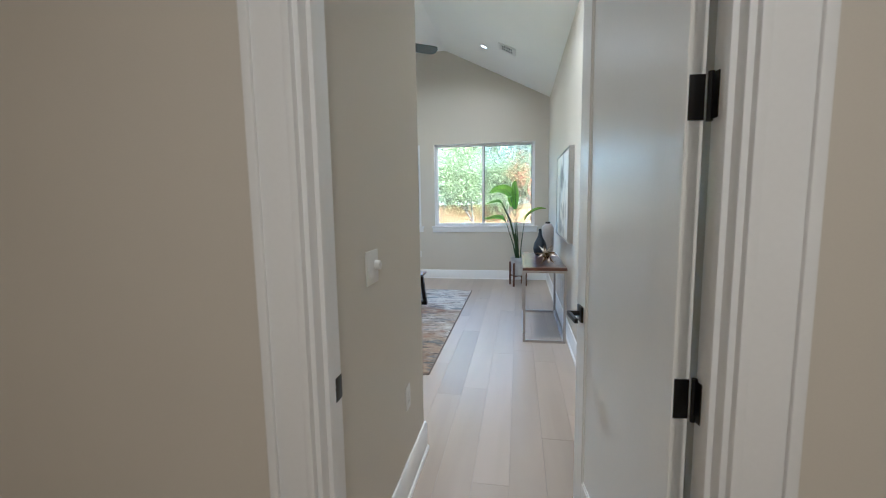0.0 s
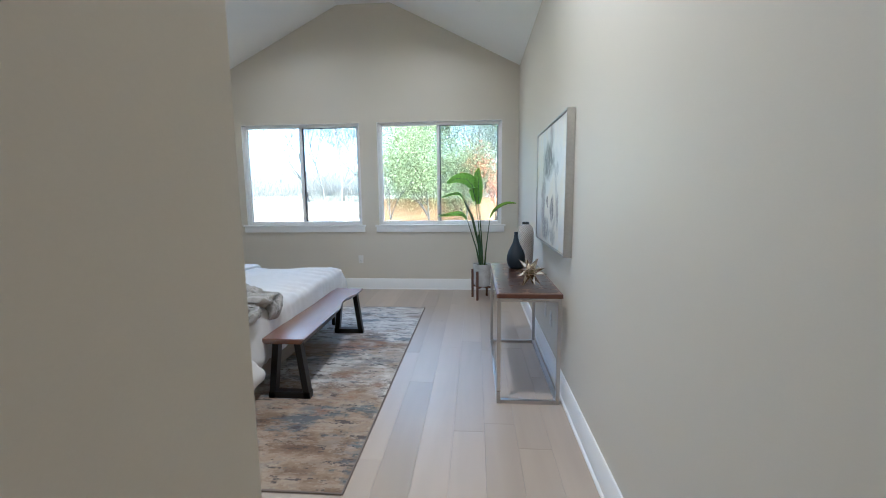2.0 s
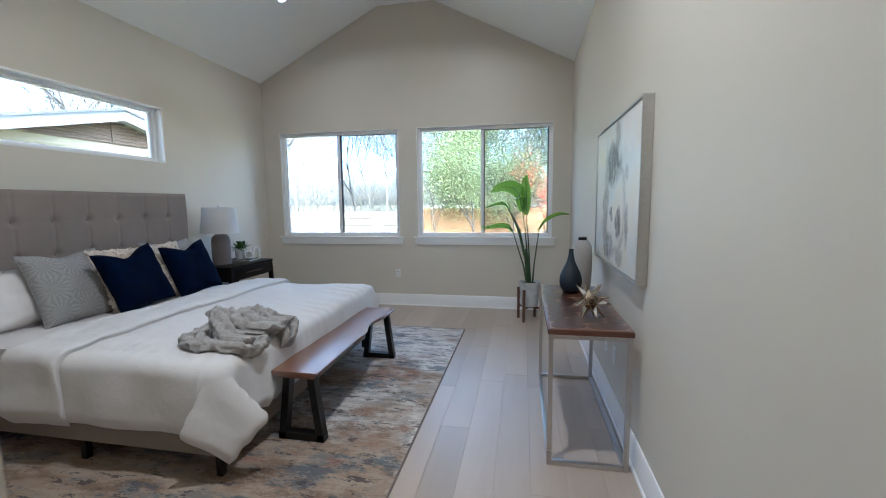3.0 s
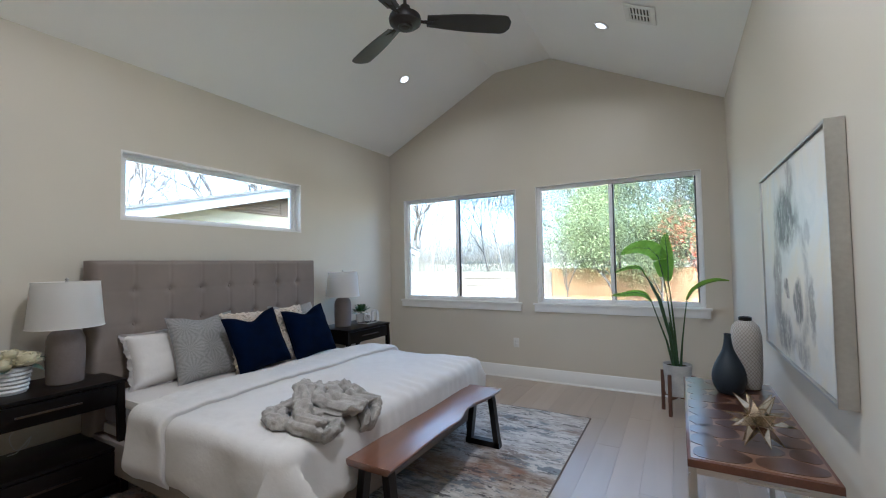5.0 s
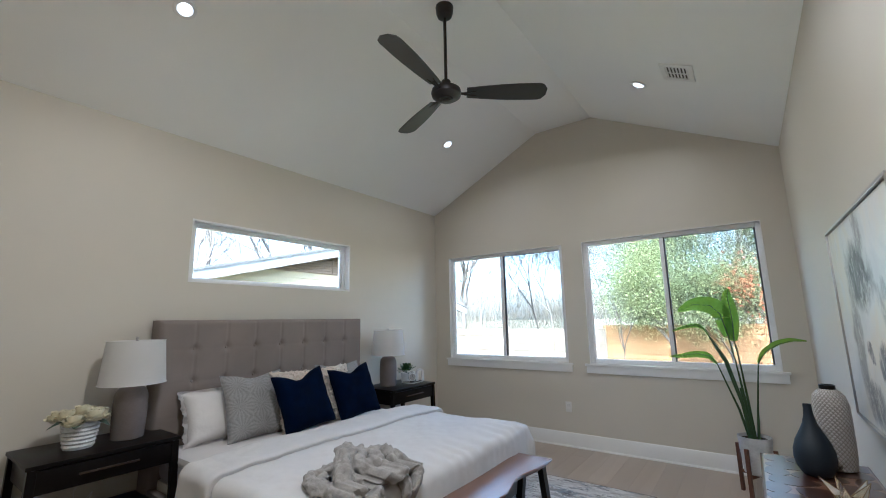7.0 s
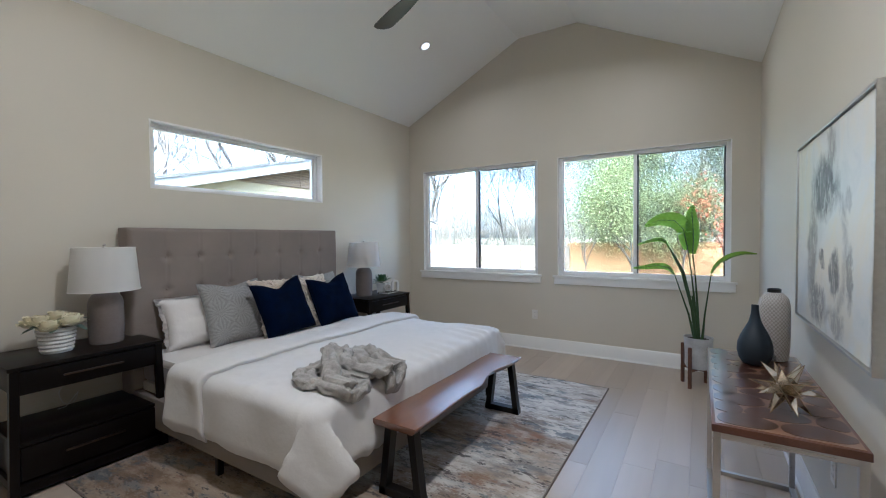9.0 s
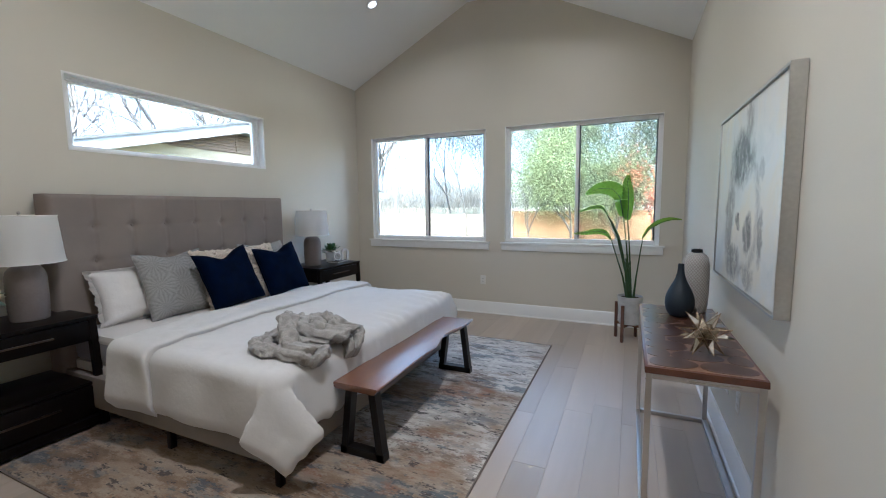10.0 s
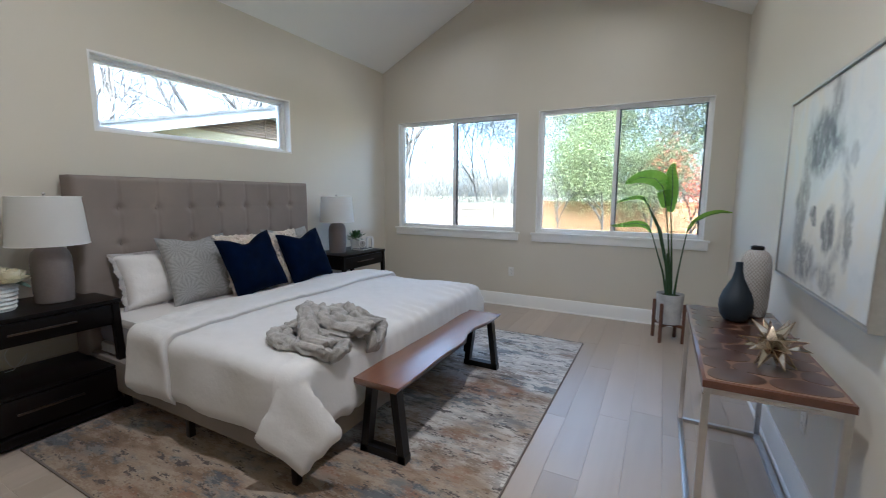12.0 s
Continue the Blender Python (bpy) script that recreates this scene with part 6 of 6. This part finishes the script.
def tree(at, height, rad, depth, seed, label, leaf_mat_=None, leaves_per_tip=0, leaf_size=0.1, spread=0.6, name="tree", lean=(0, 0, 1), bark=None):
    rn = random.Random(seed)
    tr = thing(name, at, label, "tree")
    verts, faces, tips = [], [], []
    branches(verts, faces, Vector((0, 0, -0.05)), Vector(lean).normalized(), height * 0.55, rad, depth, rn, tips)
    me = mesh_from("trunk", verts, faces, bark or BARK)
    me.shade_smooth()
    o = new("trunk", me)
    o.parent = tr
    if leaf_mat_:
        lv, lf = [], []
        for tp in tips:
            if tp.z < height * 0.10:
                continue
            c0 = tp
            for _ in range(leaves_per_tip):
                q = c0 + Vector((rn.gauss(0, spread), rn.gauss(0, spread), rn.gauss(0, spread * 0.75)))
                a = Vector((rn.uniform(-1, 1), rn.uniform(-1, 1), rn.uniform(-1, 1))).normalized()
                b = a.orthogonal().normalized()
                s0 = leaf_size * rn.uniform(0.6, 1.4)
                k = len(lv)
                lv += [q - a * s0, q + b * s0 * 0.45, q + a * s0, q - b * s0 * 0.45]
                lf.append((k, k + 1, k + 2, k + 3))
        co = new("crown", mesh_from("crown", lv, lf, leaf_mat_))
        co.parent = tr
        tagged(co, kind="stuff")
    return tr


def foliage(name, c1, c2, trans):
    m, t, b = nodes_of(name)
    g = t.nodes.new("ShaderNodeNewGeometry")
    col = ramp(t, g.outputs["Random Per Island"], ((0.0, c1), (1.0, c2)))
    t.links.new(col, b.inputs["Base Color"])
    b.inputs["Roughness"].default_value = 0.8
    b.inputs["Specular IOR Level"].default_value = 0.1
    tl = t.nodes.new("ShaderNodeBsdfTranslucent")
    tl.inputs[0].default_value = (*trans, 1)
    ms = t.nodes.new("ShaderNodeMixShader")
    ms.inputs[0].default_value = 0.5
    t.links.new(b.outputs[0], ms.inputs[1])
    t.links.new(tl.outputs[0], ms.inputs[2])
    t.links.new(ms.outputs[0], t.nodes["Material Output"].inputs[0])
    return m


OAKLEAF = foliage("live_oak_leaf", (0.080, 0.082, 0.042), (0.18, 0.172, 0.100), (0.20, 0.20, 0.095))
BRIGHT = foliage("bright_shrub_leaf", (0.075, 0.092, 0.034), (0.175, 0.185, 0.080), (0.19, 0.22, 0.085))
CEDARL = foliage("cedar_leaf", (0.085, 0.082, 0.044), (0.17, 0.16, 0.092), (0.19, 0.18, 0.085))
TWIG = foliage("grey_twigs", (0.15, 0.132, 0.10), (0.26, 0.235, 0.185), (0.15, 0.14, 0.105))
REDLEAF = foliage("red_leaf", (0.24, 0.035, 0.025), (0.36, 0.12, 0.05), (0.35, 0.08, 0.03))
tree((-3.3, 20.5, GZ), 7.2, 0.17, 3, 3, "live oak with a broken green crown behind the fence", OAKLEAF, 60, 0.036, 0.85, bark=DARKBARK)
tree((-0.7, 21.5, GZ), 7.6, 0.14, 3, 5, "live oak with a dense green crown behind the fence", OAKLEAF, 76, 0.036, 0.95, bark=DARKBARK)
tree((1.4, 19.5, GZ), 7.8, 0.13, 3, 9, "grey-green cedar tree behind the fence", CEDARL, 54, 0.034, 0.95)
tree((3.6, 20.5, GZ), 8.4, 0.13, 3, 19, "grey-green cedar tree behind the fence", CEDARL, 54, 0.036, 0.95)
tree((-1.9, 18.6, GZ), 5.4, 0.08, 3, 23, "bushy yellow-green tree behind the fence", BRIGHT, 64, 0.034, 0.6, bark=DARKBARK)
tree((0.3, 18.2, GZ), 5.0, 0.08, 3, 25, "bushy yellow-green tree behind the fence", BRIGHT, 60, 0.034, 0.6, bark=DARKBARK)
tree((-1.7, 16.0, GZ), 3.4, 0.05, 3, 11, "bright green shrub in front of the fence", BRIGHT, 60, 0.034, 0.36, "shrub", bark=DARKBARK)
tree((-0.35, 16.2, GZ), 3.0, 0.05, 3, 13, "bright green shrub in front of the fence", BRIGHT, 56, 0.034, 0.36, "shrub", bark=DARKBARK)
tree((0.62, 15.7, GZ), 2.9, 0.04, 2, 17, "red-leaved shrub in front of the fence", REDLEAF, 26, 0.045, 0.24, "shrub", bark=DARKBARK)
tree((-3.0, 15.6, GZ), 3.4, 0.03, 2, 27, "thin sapling in front of the fence", BRIGHT, 10, 0.04, 0.3, "sapling", bark=DARKBARK)
tree((-6.1, 20.0, GZ), 7.6, 0.05, 4, 33, "dense grey winter tree behind the fence", TWIG, 40, 0.026, 0.6, "bare_tree", bark=PALEBARK)
tree((-7.4, 21.5, GZ), 8.0, 0.05, 4, 45, "dense grey winter tree behind the fence", TWIG, 40, 0.026, 0.6, "bare_tree", bark=PALEBARK)
tree((-5.2, 22.5, GZ), 8.0, 0.06, 4, 47, "grey winter tree with a few leaves behind the fence", CEDARL, 12, 0.035, 0.5, "bare_tree", bark=PALEBARK)
tree((-10.9, 18.8, GZ), 7.6, 0.15, 4, 31, "bare grey winter tree with arching limbs behind the fence", name="bare_tree", lean=(0.30, 0, 1))
tree((-9.2, 24.0, GZ), 9.0, 0.07, 4, 49, "bare grey winter tree behind the fence", name="bare_tree")
tree((-13.5, 25.0, GZ), 9.0, 0.07, 4, 35, "bare grey winter tree behind the fence", TWIG, 6, 0.03, 0.7, "bare_tree", bark=PALEBARK)
tree((-2.2, 25.0, GZ), 9.5, 0.07, 4, 41, "bare grey winter tree behind the fence", TWIG, 8, 0.03, 0.7, "bare_tree", bark=PALEBARK)
tree((2.4, 17.9, GZ), 6.0, 0.06, 4, 43, "bare pale-twigged tree behind the fence", name="bare_tree", lean=(-0.35, 0, 1))
tree((-12.6, 8.2, GZ), 7.6, 0.12, 4, 37, "bare grey winter tree beyond the neighbour's house", name="bare_tree")
tree((-12.2, 10.4, GZ), 8.0, 0.13, 4, 39, "bare grey winter tree beyond the neighbour's house", name="bare_tree")
tree((-13.4, 13.0, GZ), 8.4, 0.14, 4, 61, "bare grey winter tree beyond the neighbour's house", name="bare_tree")

HAZE = foliage("hazy_twigs", (0.11, 0.095, 0.07), (0.18, 0.16, 0.12), (0.12, 0.11, 0.08))
rn = random.Random(77)
lv, lf = [], []
for i in range(34000):
    x = rn.uniform(-60, 45)
    y = 55 + rn.uniform(0, 10)
    htop = 5.6 + 2.4 * noise.noise((x * 0.12, 0, 0)) + 1.2 * noise.noise((x * 0.5, 3, 0))
    z = GZ + htop * rn.random() ** 0.9
    a = Vector((rn.gauss(0, 0.45), rn.gauss(0, 0.45), 1.0)).normalized()
    b = a.orthogonal().normalized()
    s0 = 0.42 * rn.uniform(0.4, 1.4)
    k = len(lv)
    q = Vector((x, y, z))
    lv += [q - a * s0, q + b * s0 * 0.08, q + a * s0, q - b * s0 * 0.08]
    lf.append((k, k + 1, k + 2, k + 3))
woods = tagged(new("far_woods", mesh_from("far_woods", lv, lf, HAZE)), "hazy grey-green woods far behind the fence", "woods", "", "stuff")

# ---- oak planks, laid along the room ----
floor_ob = bpy.data.objects["floor"]
PW = 0.182
rn = random.Random(5)
plank_mesh = {}


def plank(x0, x1, y0, y1):
    key = (round(x1 - x0, 3), round(y1 - y0, 3))
    if key not in plank_mesh:
        w, l = key
        bm = bmesh.new()
        g = 0.0003
        box(bm, g, w - g, g, l - g, -0.014, 0.0)
        top_e = [e for e in bm.edges if all(v.co.z > -0.001 for v in e.verts)]
        bmesh.ops.bevel(bm, geom=top_e, offset=0.0008, segments=1, affect='EDGES')
        plank_mesh[key] = mesh_of("plank", bm, OAK, 0)
    o = new("plank", plank_mesh[key])
    o.parent = floor_ob
    o.matrix_basis = pose(x0, y0, 0)


lengths = (1.2, 1.5, 1.8, 2.1)
x = XR
col_i = 0
while x > XL + 0.001:
    xa = max(XL, x - PW)
    ya = YN if x <= XH + 0.001 else YD1 - 0.1
    y = ya
    first = True
    while y < YF - 0.001:
        l = rn.choice(lengths) * (rn.choice((0.4, 0.7, 1.0)) if first else 1.0)
        first = False
        ye = min(YF, y + l)
        if YF - ye < 0.25:
            ye = YF
        plank(xa, x, y, ye)
        y = ye
    x = xa
x = 1.9
while x > -1.9 + 0.001:
    xa = max(-1.9, x - PW)
    y = -1.9
    while y < YD1 - 0.1 - 0.001:
        ye = min(YD1 - 0.1, y + rn.choice(lengths))
        plank(xa, x, y, ye)
        y = ye
    x = xa
